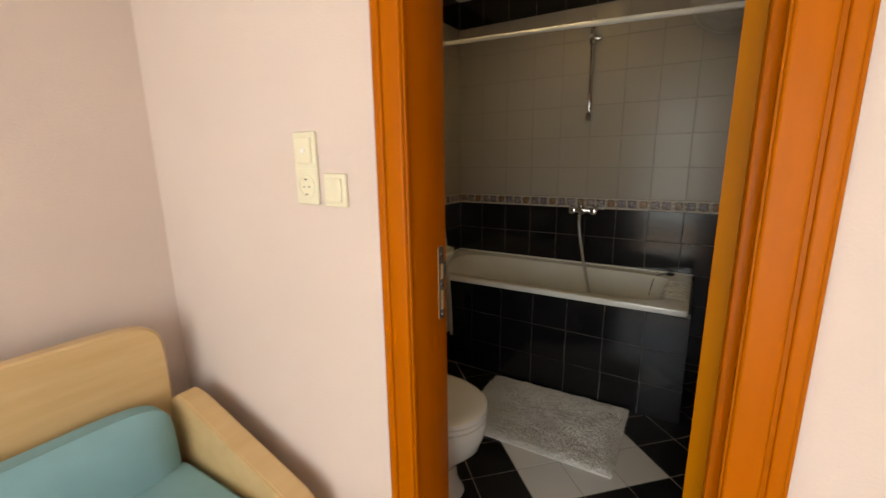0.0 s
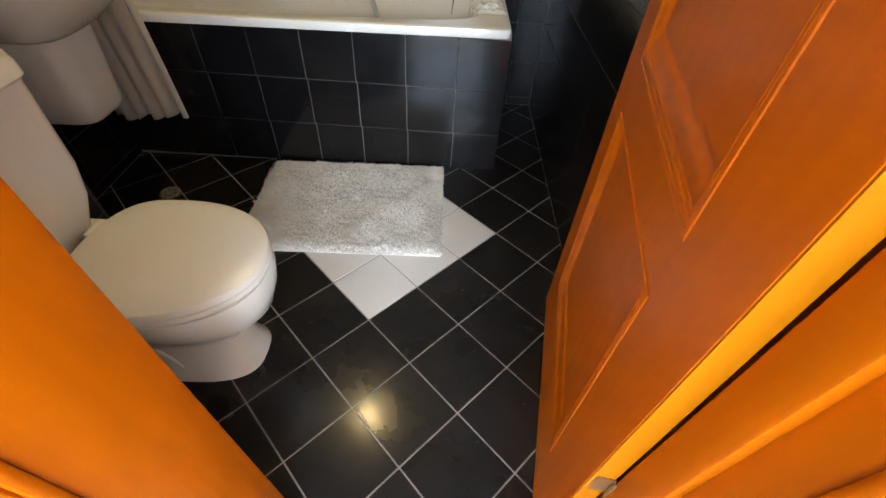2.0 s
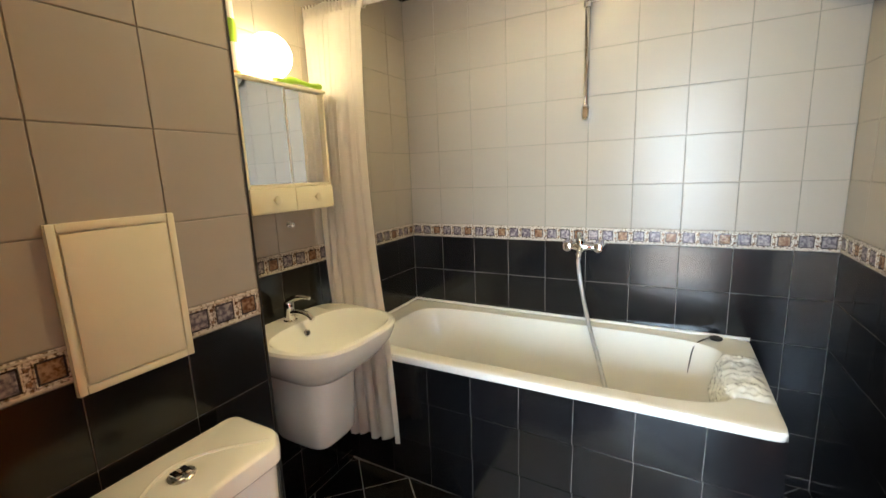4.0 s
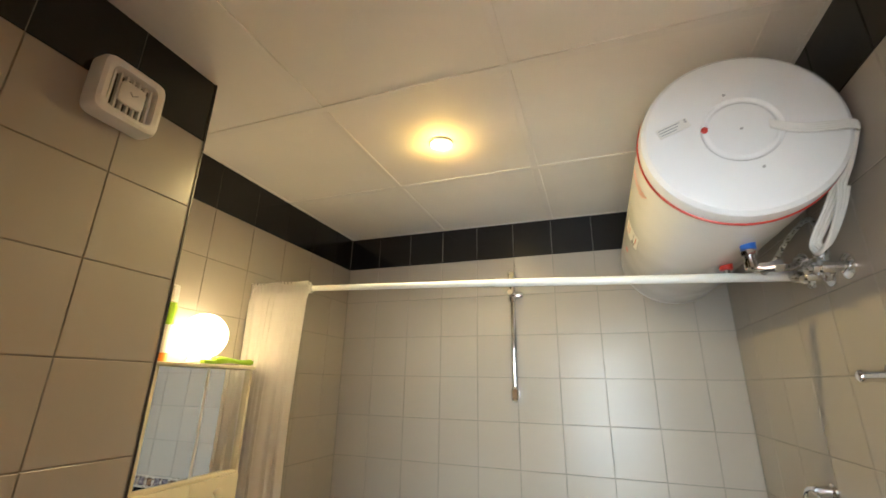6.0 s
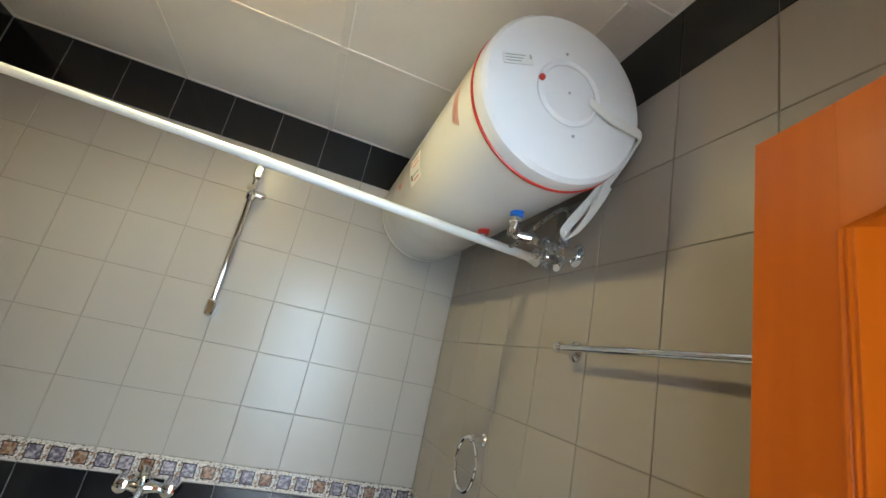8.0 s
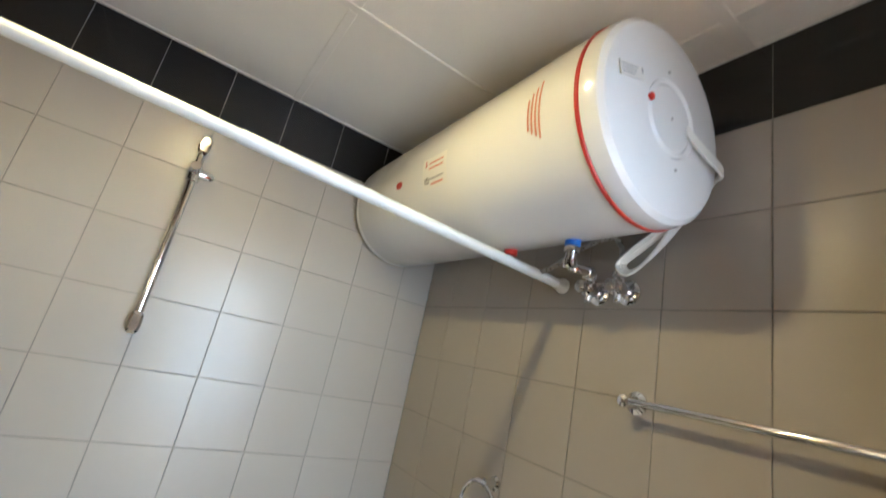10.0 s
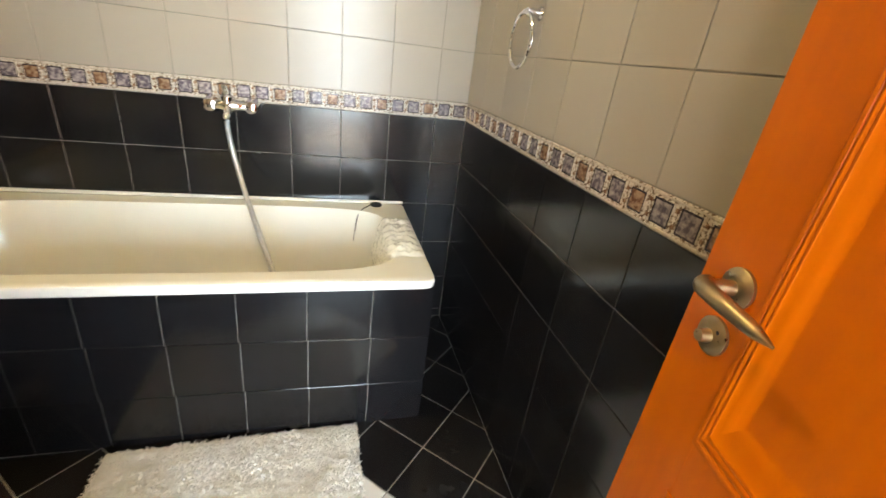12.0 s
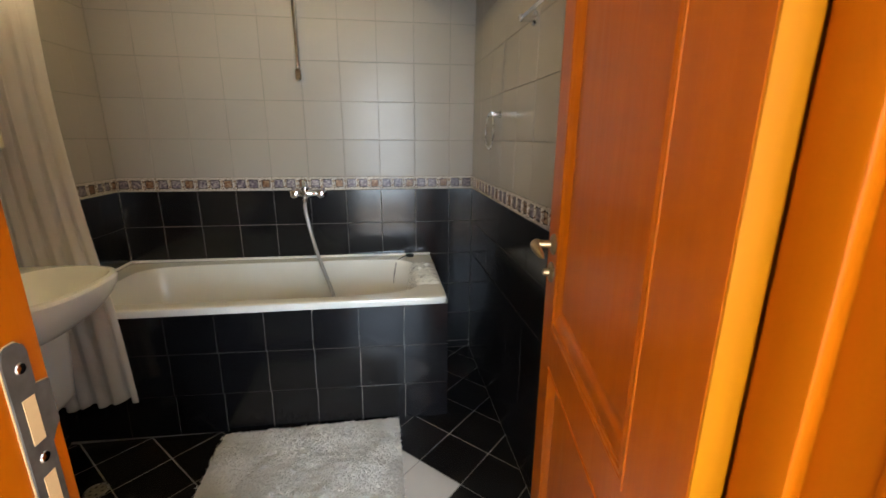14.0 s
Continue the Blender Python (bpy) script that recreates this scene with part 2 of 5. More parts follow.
def tube(bm, pts, r, n=12, closed=False, mi=0):
    pts = [Vector(p) for p in pts]
    rings, prev = [], None
    m = len(pts)
    for i, p in enumerate(pts):
        a = pts[(i - 1) % m] if closed or i else p
        b = pts[(i + 1) % m] if closed or i < m - 1 else p
        d = (b - a).normalized()
        if prev is None:
            u = d.orthogonal().normalized()
        else:
            u = (prev - d * prev.dot(d)).normalized()
        prev = u
        w = d.cross(u)
        rr = r[i] if isinstance(r, (list, tuple)) else r
        rings.append([p + (u * math.cos(2 * math.pi * k / n) + w * math.sin(2 * math.pi * k / n)) * rr for k in range(n)])
    if closed:
        rings.append(rings[0])
        loft(bm, rings, False, False, mi)
        bmesh.ops.remove_doubles(bm, verts=bm.verts, dist=1e-6)
    else:
        loft(bm, rings, True, True, mi)
    return bm


def lathe(bm, profile, centre, axis="z", n=40, mi=0):
    c = Vector(centre)
    rings = []
    for h, r in profile:
        ring = []
        for k in range(n):
            a = 2 * math.pi * k / n
            x, y = r * math.cos(a), r * math.sin(a)
            v = {"z": (x, y, h), "y": (x, h, -y), "x": (h, x, y)}[axis]
            ring.append(c + Vector(v))
        rings.append(ring)
    return loft(bm, rings, True, True, mi)


def smooth(pts, k=8):
    """A smooth line through the given points."""
    p = [Vector(q) for q in pts]
    p = [2 * p[0] - p[1]] + p + [2 * p[-1] - p[-2]]
    out = []
    for i in range(1, len(p) - 2):
        for s in range(k):
            t = s / k
            a, b, c, d = p[i - 1], p[i], p[i + 1], p[i + 2]
            out.append(0.5 * (2 * b + (c - a) * t + (2 * a - 5 * b + 4 * c - d) * t * t + (3 * b - a - 3 * c + d) * t ** 3))
    out.append(p[-2])
    return out


def mesh_of(name, bm, mats, shade=True, angle=35):
    bmesh.ops.recalc_face_normals(bm, faces=bm.faces)
    me = bpy.data.meshes.new(name)
    bm.to_mesh(me)
    bm.free()
    for m in mats if isinstance(mats, (list, tuple)) else [mats]:
        me.materials.append(m)
    if shade:
        me.shade_smooth()
        me.set_sharp_from_angle(angle=radians(angle))
    return me


def part(name, bm, mat, parent=None, label="", shade=True, angle=35):
    ob = new(name, mesh_of(name, bm, mat, shade, angle))
    if parent is not None:
        ob.parent = parent
    if label:
        ob["label"] = label
    return ob


def thing(name, label, category, group="", kind=""):
    return tagged(new(name), label, category, group, kind)


def structure(name, bm, mat, label, category):
    return tagged(part(name, bm, mat, shade=False), label, category, kind="structure")


# ---- plan, in metres: back wall y = 0, right wall x = XR ----
XR, XL = 0.010, -1.928
BX, BY = -1.560, -1.374
YD, YR = -2.132, -2.276
T = 0.008
JL, JR, JTOP = -0.780, -0.166, 2.02
ROOM_L, ROOM_R, ROOM_B, ROOM_Z = -1.84, 1.75, -5.5, 2.62

# walls: the grout bed lies just behind the tile faces
wall_back = structure("wall_north", box_mesh(XL - 0.12, XR + 0.12, 0.0025, 0.13, -0.1, ROOM_Z), M_GROUT, "tiled bathroom wall behind the tub, black below and cream above", "wall")
wall_right = structure("wall_east", box_mesh(XR + 0.0025, XR + 0.12, YR, 0.0025, -0.1, ROOM_Z), M_GROUT, "tiled bathroom side wall beside the open door, black and cream", "wall")
wall_left = structure("wall_west", box_mesh(XL - 0.12, XL - 0.0025, YD, 0.0025, -0.1, ROOM_Z), M_GROUT, "tiled bathroom wall behind the washbasin, black and cream", "wall")
bm = bmesh.new()
add_box(bm, XL - 0.0025, BX - 0.0025, YD, BY - 0.0025, -0.1, ROOM_Z)
wall_box = structure("wall_toilet", bm, M_GROUT, "tiled boxed-out wall behind the toilet", "wall")
bm = bmesh.new()
OL, OR = JL - 0.035, JR + 0.035
add_box(bm, ROOM_L - 0.12, OL, YR, YD, -0.1, ROOM_Z)
add_box(bm, OR, ROOM_R + 0.1, YR, YD, -0.1, ROOM_Z)
add_box(bm, OL, OR, YR, YD, JTOP + 0.035, ROOM_Z)
wall_door = structure("wall_south", bm, M_WALL, "pale pink plastered wall with the bathroom doorway", "wall")
structure("wall_room_west", box_mesh(ROOM_L - 0.12, ROOM_L, ROOM_B, YR, -0.1, ROOM_Z), M_WALL, "pale pink plastered side wall of the outer room", "wall")
structure("wall_room_east", box_mesh(ROOM_R, ROOM_R + 0.1, ROOM_B, YR, -0.1, ROOM_Z), M_WALL, "pale pink plastered wall of the outer room", "wall")
WX0, WX1, WZ0, WZ1 = -1.40, 1.30, 0.25, 2.40
bm = bmesh.new()
add_box(bm, ROOM_L - 0.12, WX0, ROOM_B - 0.15, ROOM_B, -0.1, ROOM_Z)
add_box(bm, WX1, ROOM_R + 0.1, ROOM_B - 0.15, ROOM_B, -0.1, ROOM_Z)
add_box(bm, WX0, WX1, ROOM_B - 0.15, ROOM_B, -0.1, WZ0)
add_box(bm, WX0, WX1, ROOM_B - 0.15, ROOM_B, WZ1, ROOM_Z)
structure("wall_room_south", bm, M_WALL, "pale pink plastered wall with the window of the outer room", "wall")
structure("room_floor", box_mesh(ROOM_L - 0.12, ROOM_R + 0.1, ROOM_B - 0.15, YD - 0.02, -0.1, 0.0), M_LAMINATE, "unseen laminate floor of the outer room, paled to bounce light", "floor")
structure("room_ceiling", box_mesh(ROOM_L - 0.12, ROOM_R + 0.1, ROOM_B - 0.15, YD, ROOM_Z, ROOM_Z + 0.1), M_ROOM_CEIL, "plain white ceiling of the outer room", "ceiling")
floor = structure("floor", box_mesh(XL - 0.1, XR + 0.1, YD - 0.02, 0.1, -0.1, -0.002), M_FLOOR_GROUT, "diagonal black tiled bathroom floor with a white diamond", "floor")

# ceiling: laid-in panels between a flat white grid
bm = bmesh.new()
add_box(bm, XL - 0.1, XR + 0.1, YD, 0.1, ZC, ZC + 0.1)
gx = [-1.928, -1.328, -0.727, -0.098]
gy = [0.0, -0.585, -1.177, -1.770]
for y in gy[1:]:
    add_box(bm, XL, XR, y - 0.013, y + 0.013, ZC - 0.004, ZC + 0.01, 0.0015, 1, 1)
for x in gx[1:]:
    ys = [*gy, YD]
    for a, b in zip(ys, ys[1:]):
        add_box(bm, x - 0.013, x + 0.013, b + 0.0132, a - 0.0132, ZC - 0.004, ZC + 0.01, 0.0015, 1, 1)
for x0, x1, y0, y1 in ((XL, XR, -0.012, 0.0), (XL, XL + 0.012, BY, -0.0125), (XR - 0.012, XR, YD, -0.0125)):
    add_box(bm, x0, x1, y0, y1, ZC - 0.003, ZC + 0.01, 0, 1, 1)
ceiling = tagged(part("ceiling", bm, [M_CEIL, M_GRID], shade=False), "suspended cream ceiling panels in a flat grid", "ceiling", kind="structure")

# ---- window of the outer room ----
window_1 = thing("window_1", "wide white-framed window of the outer room", "window", kind="structure")
bm = bmesh.new()
for x0, x1, z0, z1 in ((WX0, WX0 + 0.06, WZ0, WZ1), (WX1 - 0.06, WX1, WZ0, WZ1), (WX0 + 0.06, WX1 - 0.06, WZ0, WZ0 + 0.06), (WX0 + 0.06, WX1 - 0.06, WZ1 - 0.06, WZ1),
                       (-0.09, -0.01, WZ0 + 0.06, WZ1 - 0.06)):
    add_box(bm, x0, x1, ROOM_B - 0.1, ROOM_B - 0.04, z0, z1, 0.006, 1)
part("window_frame", bm, M_PLASTIC, window_1)
for x0, x1 in ((WX0 + 0.06, -0.09), (-0.01, WX1 - 0.06)):
    pane = part("pane", box_mesh(x0, x1, ROOM_B - 0.075, ROOM_B - 0.068, WZ0 + 0.06, WZ1 - 0.06), M_GLASS, window_1, shade=False)
    pane.visible_shadow = False
structure("ground", box_mesh(-60, 60, -120, ROOM_B - 0.2, -4.0, -3.9), material("far_ground", (0.16, 0.17, 0.12), 0.9, vary=0.3, scale=0.3), "open ground outside the window", "ground")


# ---- door frame and door ----
def door_frame():
    fr = thing("door_1", "orange lacquered wooden door frame with moulded casing", "door frame", kind="structure")
    bm = bmesh.new()
    add_box(bm, OL, JL, YR, YD, 0, JTOP + 0.035, 0.003, 2)
    add_box(bm, OR, JR, YR, YD, 0, JTOP + 0.035, 0.003, 2)
    add_box(bm, JL + 0.0005, JR - 0.0005, YR, YD, JTOP, JTOP + 0.034, 0.003, 2)
    add_box(bm, JR - 0.012, JR - 0.0002, YR + 0.0005, YD - 0.058, 0.0005, JTOP, 0.003, 2)
    add_box(bm, JR - 0.031, JR - 0.0118, YD - 0.100, YD - 0.0500, 0.0005, JTOP, 0.004, 2)
    part("jamb", bm, M_CASING, fr)
    for x0, x1, side in ((JL - 0.080, JL + 0.004, 1), (JR + 0.066, JR - 0.018, -1)):
        a, b = sorted((x0, x1))
        bm = bmesh.new()
        w = b - a
        add_box(bm, a, b, YR - 0.014, YR, 0, JTOP + 0.075, 0.004, 2)
        if side > 0:
            add_box(bm, a + w * 0.40, b - 0.004, YR - 0.022, YR - 0.012, 0.001, JTOP + 0.072, 0.005, 3)
            add_box(bm, a + 0.006, a + w * 0.32, YR - 0.019, YR - 0.012, 0.001, JTOP + 0.072, 0.004, 3)
        else:
            add_box(bm, a + 0.004, b - w * 0.40, YR - 0.022, YR - 0.012, 0.001, JTOP + 0.072, 0.005, 3)
            add_box(bm, b - w * 0.32, b - 0.006, YR - 0.019, YR - 0.012, 0.001, JTOP + 0.072, 0.004, 3)
        part("casing", bm, M_CASING, fr)
    bm = bmesh.new()
    add_box(bm, JL + 0.0045, JR - 0.0185, YR - 0.014, YR, JTOP - 0.01, JTOP + 0.075, 0.004, 2)
    add_box(bm, JL + 0.0045, JR - 0.0185, YR - 0.022, YR - 0.012, JTOP - 0.004, JTOP + 0.04, 0.005, 3)
    part("casing", bm, M_CASING, fr)
    # strike plate on the latch side
    ya = YD - 0.004
    prof = [(-0.034, 1.008), (-0.031, 1.002), (-0.026, 1.000), (-0.016, 1.000), (-0.012, 1.002), (-0.010, 1.008), (-0.010, 1.096), (-0.004, 1.104), (0.0, 1.108), (0.0, 1.146), (-0.012, 1.148),
            (-0.012, 1.176), (-0.014, 1.182), (-0.019, 1.186), (-0.027, 1.186), (-0.032, 1.183), (-0.034, 1.177)]
    my, mz = -0.019, 1.093
    bm = bmesh.new()
    wide = [(my + (y - my) * 1.055 + 0.0006 * noise.noise((y * 90, z * 90, 1)), mz + (z - mz) * 1.009 + 0.001 * noise.noise((y * 90, z * 90, 5))) for y, z in prof]
    loft(bm, [[(JL + h, ya + min(y, 0.0005), z) for y, z in wide] for h in (0.0, 0.0007)])
    part("chipped_edge", bm, M_BIRCH, fr, "pale bare wood chipped round the strike plate", angle=20)
    bm = bmesh.new()
    loft(bm, [[(JL + h, ya + y, z) for y, z in prof] for h in (0.0, 0.0022)])
    plate = part("strike_plate", bm, M_OLD_STEEL, fr, "worn dark steel strike plate", angle=20)
    bm = bmesh.new()
    add_box(bm, JL + 0.0018, JL + 0.0027, ya - 0.027, ya - 0.016, 1.104, 1.142)
    add_box(bm, JL + 0.0018, JL + 0.0027, ya - 0.027, ya - 0.016, 1.025, 1.075)
    part("latch_hole", bm, M_BIRCH, plate, "bare wood latch hole", shade=False)
    bm = bmesh.new()
    for z in (1.012, 1.090, 1.166):
        lathe(bm, [(0.0018, 0.005), (0.0032, 0.004), (0.0034, 0.001)], (JL, ya - 0.021, z), "x", 12)
    part("screw", bm, M_CHROME, plate)
    return fr


door_frame()


def arch(u0, u1, z0, z1, rise, n=14):
    """A panel outline with a bowed head: flat shoulders, raised middle."""
    pts = [(u0, z0), (u1, z0), (u1, z1)]
    for i in range(1, n):
        t = i / n
        pts.append((u1 + (u0 - u1) * t, z1 + rise * math.sin(math.pi * t) ** 1.6))
    pts.append((u0, z1))
    return pts


def inset(pts, d):
    cx = sum(p[0] for p in pts) / len(pts)
    cz = sum(p[1] for p in pts) / len(pts)
    w = max(p[0] for p in pts) - min(p[0] for p in pts)
    h = max(p[1] for p in pts) - min(p[1] for p in pts)
    return [(cx + (x - cx) * (1 - 2 * d / w), cz + (z - cz) * (1 - 2 * d / h)) for x, z in pts]


def door_leaf():
    """Built along +x from the hinge, its room face towards -y, then swung open."""
    L, H, TH = 0.730, 2.012, 0.032
    leaf = thing("bathroom_door", "orange lacquered panel door standing open against the tiled wall", "door")
    lower = arch(0.140, 0.622, 0.215, 0.765, 0.0)
    upper = arch(0.140, 0.622, 0.868, 1.852, 0.078)
    bm = bmesh.new()
    add_box(bm, 0, 0.140, -TH / 2, TH / 2, 0.012, H, 0.0004, 1)
    add_box(bm, 0.622, L, -TH / 2, TH / 2, 0.012, H, 0.0004, 1)
    for z0, z1 in ((0.012, 0.215), (0.765, 0.868), (1.95, H)):
        add_box(bm, 0.140, 0.622, -TH / 2 + 0.0001, TH / 2 - 0.0001, z0, z1)
    add_box(bm, 0.140, 0.622, -0.003, 0.003, 0.215, 1.95)
    part("leaf_frame", bm, M_ORANGE, leaf)
    # bowed underside of the top rail
    bm = bmesh.new()
    n = 24
    for s in (-1, 1):
        lo = [(0.140 + 0.482 * i / n, 1.852 + 0.078 * math.sin(math.pi * i / n) ** 1.6) for i in range(n + 1)]
        front = [bm.verts.new((u, s * (TH / 2 - 0.0002), z)) for u, z in lo]
        top = [bm.verts.new((u, s * (TH / 2 - 0.0002), 1.951)) for u, z in lo]
        back = [bm.verts.new((u, s * 0.003, z)) for u, z in lo]
        for i in range(n):
            bm.faces.new((front[i], front[i + 1], top[i + 1], top[i]))
            bm.faces.new((front[i], back[i], back[i + 1], front[i + 1]))
    part("bowed_rail", bm, M_ORANGE, leaf)
    for outline in (lower, upper):
        for s in (-1, 1):
            bm = bmesh.new()
            rings = []
            for d, h in ((-0.004, 0.0), (-0.003, 0.0018), (0.0, 0.0028), (0.003, 0.0018), (0.004, 0.0004), (0.005, 0.0004), (0.006, 0.0016), (0.008, 0.0023), (0.010, 0.0014), (0.011, 0.0002), (0.012, 0.0002),
                         (0.013, 0.0012), (0.015, 0.0012), (0.0165, -0.0004), (0.022, -0.0026), (0.030, -0.0068), (0.037, -0.0112), (0.039, -0.0120), (0.041, -0.0121)):
                rings.append([(u, s * (TH / 2 + h), z) for u, z in inset(outline, d)])
            loft(bm, rings, False, False)
            part("moulding", bm, M_ORANGE, leaf, angle=28)
            bm = bmesh.new()
            rings = []
            for d, h in ((0.0408, -0.0121), (0.060, -0.0120), (0.064, -0.0119)):
                rings.append([(u, s * (TH / 2 + h), z) for u, z in inset(outline, d)])
            loft(bm, rings, False, True)
            part("panel", bm, M_ORANGE, leaf, angle=15)
    bm = bmesh.new()
    add_box(bm, -0.0025, 0.0, -TH / 2 + 0.001, TH / 2 - 0.001, 0.013, H - 0.001)
    part("hinge_edge", bm, M_ORANGE_RAW, leaf, "paler bare hinge edge", shade=False)
    # handle, rose and lock on both faces
    for s in (-1, 1):
        y = s * TH / 2
        bm = bmesh.new()
        lathe(bm, [(0, 0.026), (s * 0.004, 0.026), (s * 0.008, 0.021), (s * 0.010, 0.012)], (L - 0.066, y, 1.079), "y", 28)
        lathe(bm, [(0, 0.010), (s * 0.040, 0.010), (s * 0.046, 0.007)], (L - 0.066, y, 1.079), "y", 20)
        tube(bm, smooth([(L - 0.060, y + s * 0.034, 1.079), (L - 0.066, y + s * 0.046, 1.079), (L - 0.10, y + s * 0.052, 1.080), (L - 0.14, y + s * 0.050, 1.078), (L - 0.178, y + s * 0.046, 1.074)], 5),
             [0.011, 0.0115, 0.012, 0.0122, 0.0122, 0.012, 0.0118, 0.0115, 0.0112, 0.011, 0.0108, 0.0106, 0.0104, 0.010, 0.0095, 0.009, 0.0085, 0.008, 0.006, 0.004, 0.0015], 12)
        part("handle", bm, M_BRASS, leaf, "aged brass lever handle")
        bm = bmesh.new()
        lathe(bm, [(0, 0.026), (s * 0.004, 0.026), (s * 0.008, 0.021), (s * 0.009, 0.012)], (L - 0.062, y, 1.006), "y", 28)
        lathe(bm, [(s * 0.008, 0.010), (s * 0.022, 0.008), (s * 0.024, 0.004)], (L - 0.062, y, 1.006), "y", 16)
        lock = part("privacy_lock", bm, M_BRASS, leaf, "round brass lock turn")
        # uncut screw holes: black discs colour in the shade inside them
        for dx, dz in ((-0.012, 0.012), (0.012, -0.012)):
            bm = bmesh.new()
            lathe(bm, [(s * 0.0062, 0.0030), (s * 0.0086, 0.0028), (s * 0.0088, 0.0005)], (L - 0.062 + dx, y, 1.006 + dz), "y", 10)
            part("screw_hole_shade", bm, M_RUBBER, lock)
    bm = bmesh.new()
    for z in (0.49, 1.74):
        tube(bm, [(-0.008, -TH / 2 - 0.004, z - 0.03), (-0.008, -TH / 2 - 0.004, z + 0.03)], 0.006, 12)
        add_box(bm, -0.004, -0.0028, -TH / 2, TH / 2 - 0.006, z - 0.028, z + 0.028)
    part("hinge", bm, M_BRASS, leaf, "worn brass hinge with paint chips")
    # face towards the room is the side at -y once swung open
    d = (Vector((-0.088, -1.454, 0)) - Vector((-0.226, -2.170, 0))).normalized()
    ang = math.degrees(math.atan2(d.y, d.x))
    nrm = Vector((d.y, -d.x, 0))
    o = Vector((-0.226, -2.170, 0)) + nrm * TH / 2
    leaf.matrix_world = pose(o.x, o.y, 0, 0, 0, ang)
    return leaf


door_leaf()

# ---- bathtub ----


def bathtub():
    tub = thing("bathtub", "white enamelled bathtub with a tiled black front", "bathtub")
    x0, x1, y0, y1, z = XL + 0.001, -0.245, -0.735, -0.004, 0.645
    cx, cy = (x0 + x1) / 2, (y0 + y1) / 2
    hx, hy = (x1 - x0) / 2, (y1 - y0) / 2
    n = 96
    bm = bmesh.new()
    R = [oval(cx, cy, z - 0.033, hx - 0.004, hy - 0.004, 40, n), oval(cx, cy, z - 0.012, hx, hy, 40, n), oval(cx, cy, z - 0.003, hx - 0.003, hy - 0.003, 40, n),
         oval(cx, cy, z, hx - 0.012, hy - 0.012, 36, n), oval(cx, cy, z - 0.001, hx - 0.030, hy - 0.028, 16, n)]
    icx, ihx, ihy = cx, hx - 0.105, hy - 0.075
    inner = [(0.0, 0.0, 0.0, 5.5), (0.010, 0.008, 0.002, 5.2), (0.030, 0.016, 0.006, 5.0), (0.10, 0.032, 0.02, 4.6), (0.20, 0.055, 0.035, 4.4), (0.30, 0.085, 0.055, 4.2), (0.36, 0.125, 0.085, 4.0),
             (0.395, 0.19, 0.13, 3.6), (0.41, 0.30, 0.20, 3.2)]
    for dz, dx, dy, p in inner:
        # the head end slopes more than the outlet end
        R.append(oval(icx + dx * 0.30, cy, z - 0.004 - dz, ihx - dx, ihy - dy, p, n))
    loft(bm, R, False, True)
    part("basin", bm, M_ENAMEL, tub)
    bm = bmesh.new()
    lathe(bm, [(0, 0.028), (0.004, 0.028), (0.006, 0.022), (0.003, 0.012)], (-0.60, cy, z - 0.4135), "z", 24)
    part("outlet", bm, M_CHROME, tub, "chrome drain outlet")
    bm = bmesh.new()
    add_box(bm, XL, -0.2375, -0.676, -0.655, -0.002, 0.612)
    add_box(bm, -0.262, -0.2375, -0.655, 0.0, -0.002, 0.612)
    part("apron", bm, M_GROUT, tub, "tiled apron bed", shade=False)
    # sealant bead against the walls
    bm = bmesh.new()
    tube(bm, [(XL + 0.004, -0.72, z), (XL + 0.004, -0.006, z + 0.006), (x1, -0.004, z + 0.002)], 0.007, 8)
    part("sealant", bm, M_PLASTIC, tub, "white silicone bead")
    # pulled-out plug on the rim with its chain
    bm = bmesh.new()
    lathe(bm, [(0, 0.024), (0.007, 0.026), (0.010, 0.022), (0.012, 0.008), (0.016, 0.006)], (-0.372, -0.048, z), "z", 20)
    part("plug", bm, M_RUBBER, tub, "black rubber plug lying on the rim")
    bm = bmesh.new()
    tube(bm, smooth([(-0.372, -0.05, z + 0.012), (-0.405, -0.072, z + 0.008), (-0.452, -0.112, z - 0.015), (-0.470, -0.135, z - 0.10), (-0.476, -0.145, z - 0.19)], 6), 0.0027, 6)
    part("chain", bm, M_RUBBER, tub, "thin dark plug cord with a ring at its end")
    return tub


tub = bathtub()


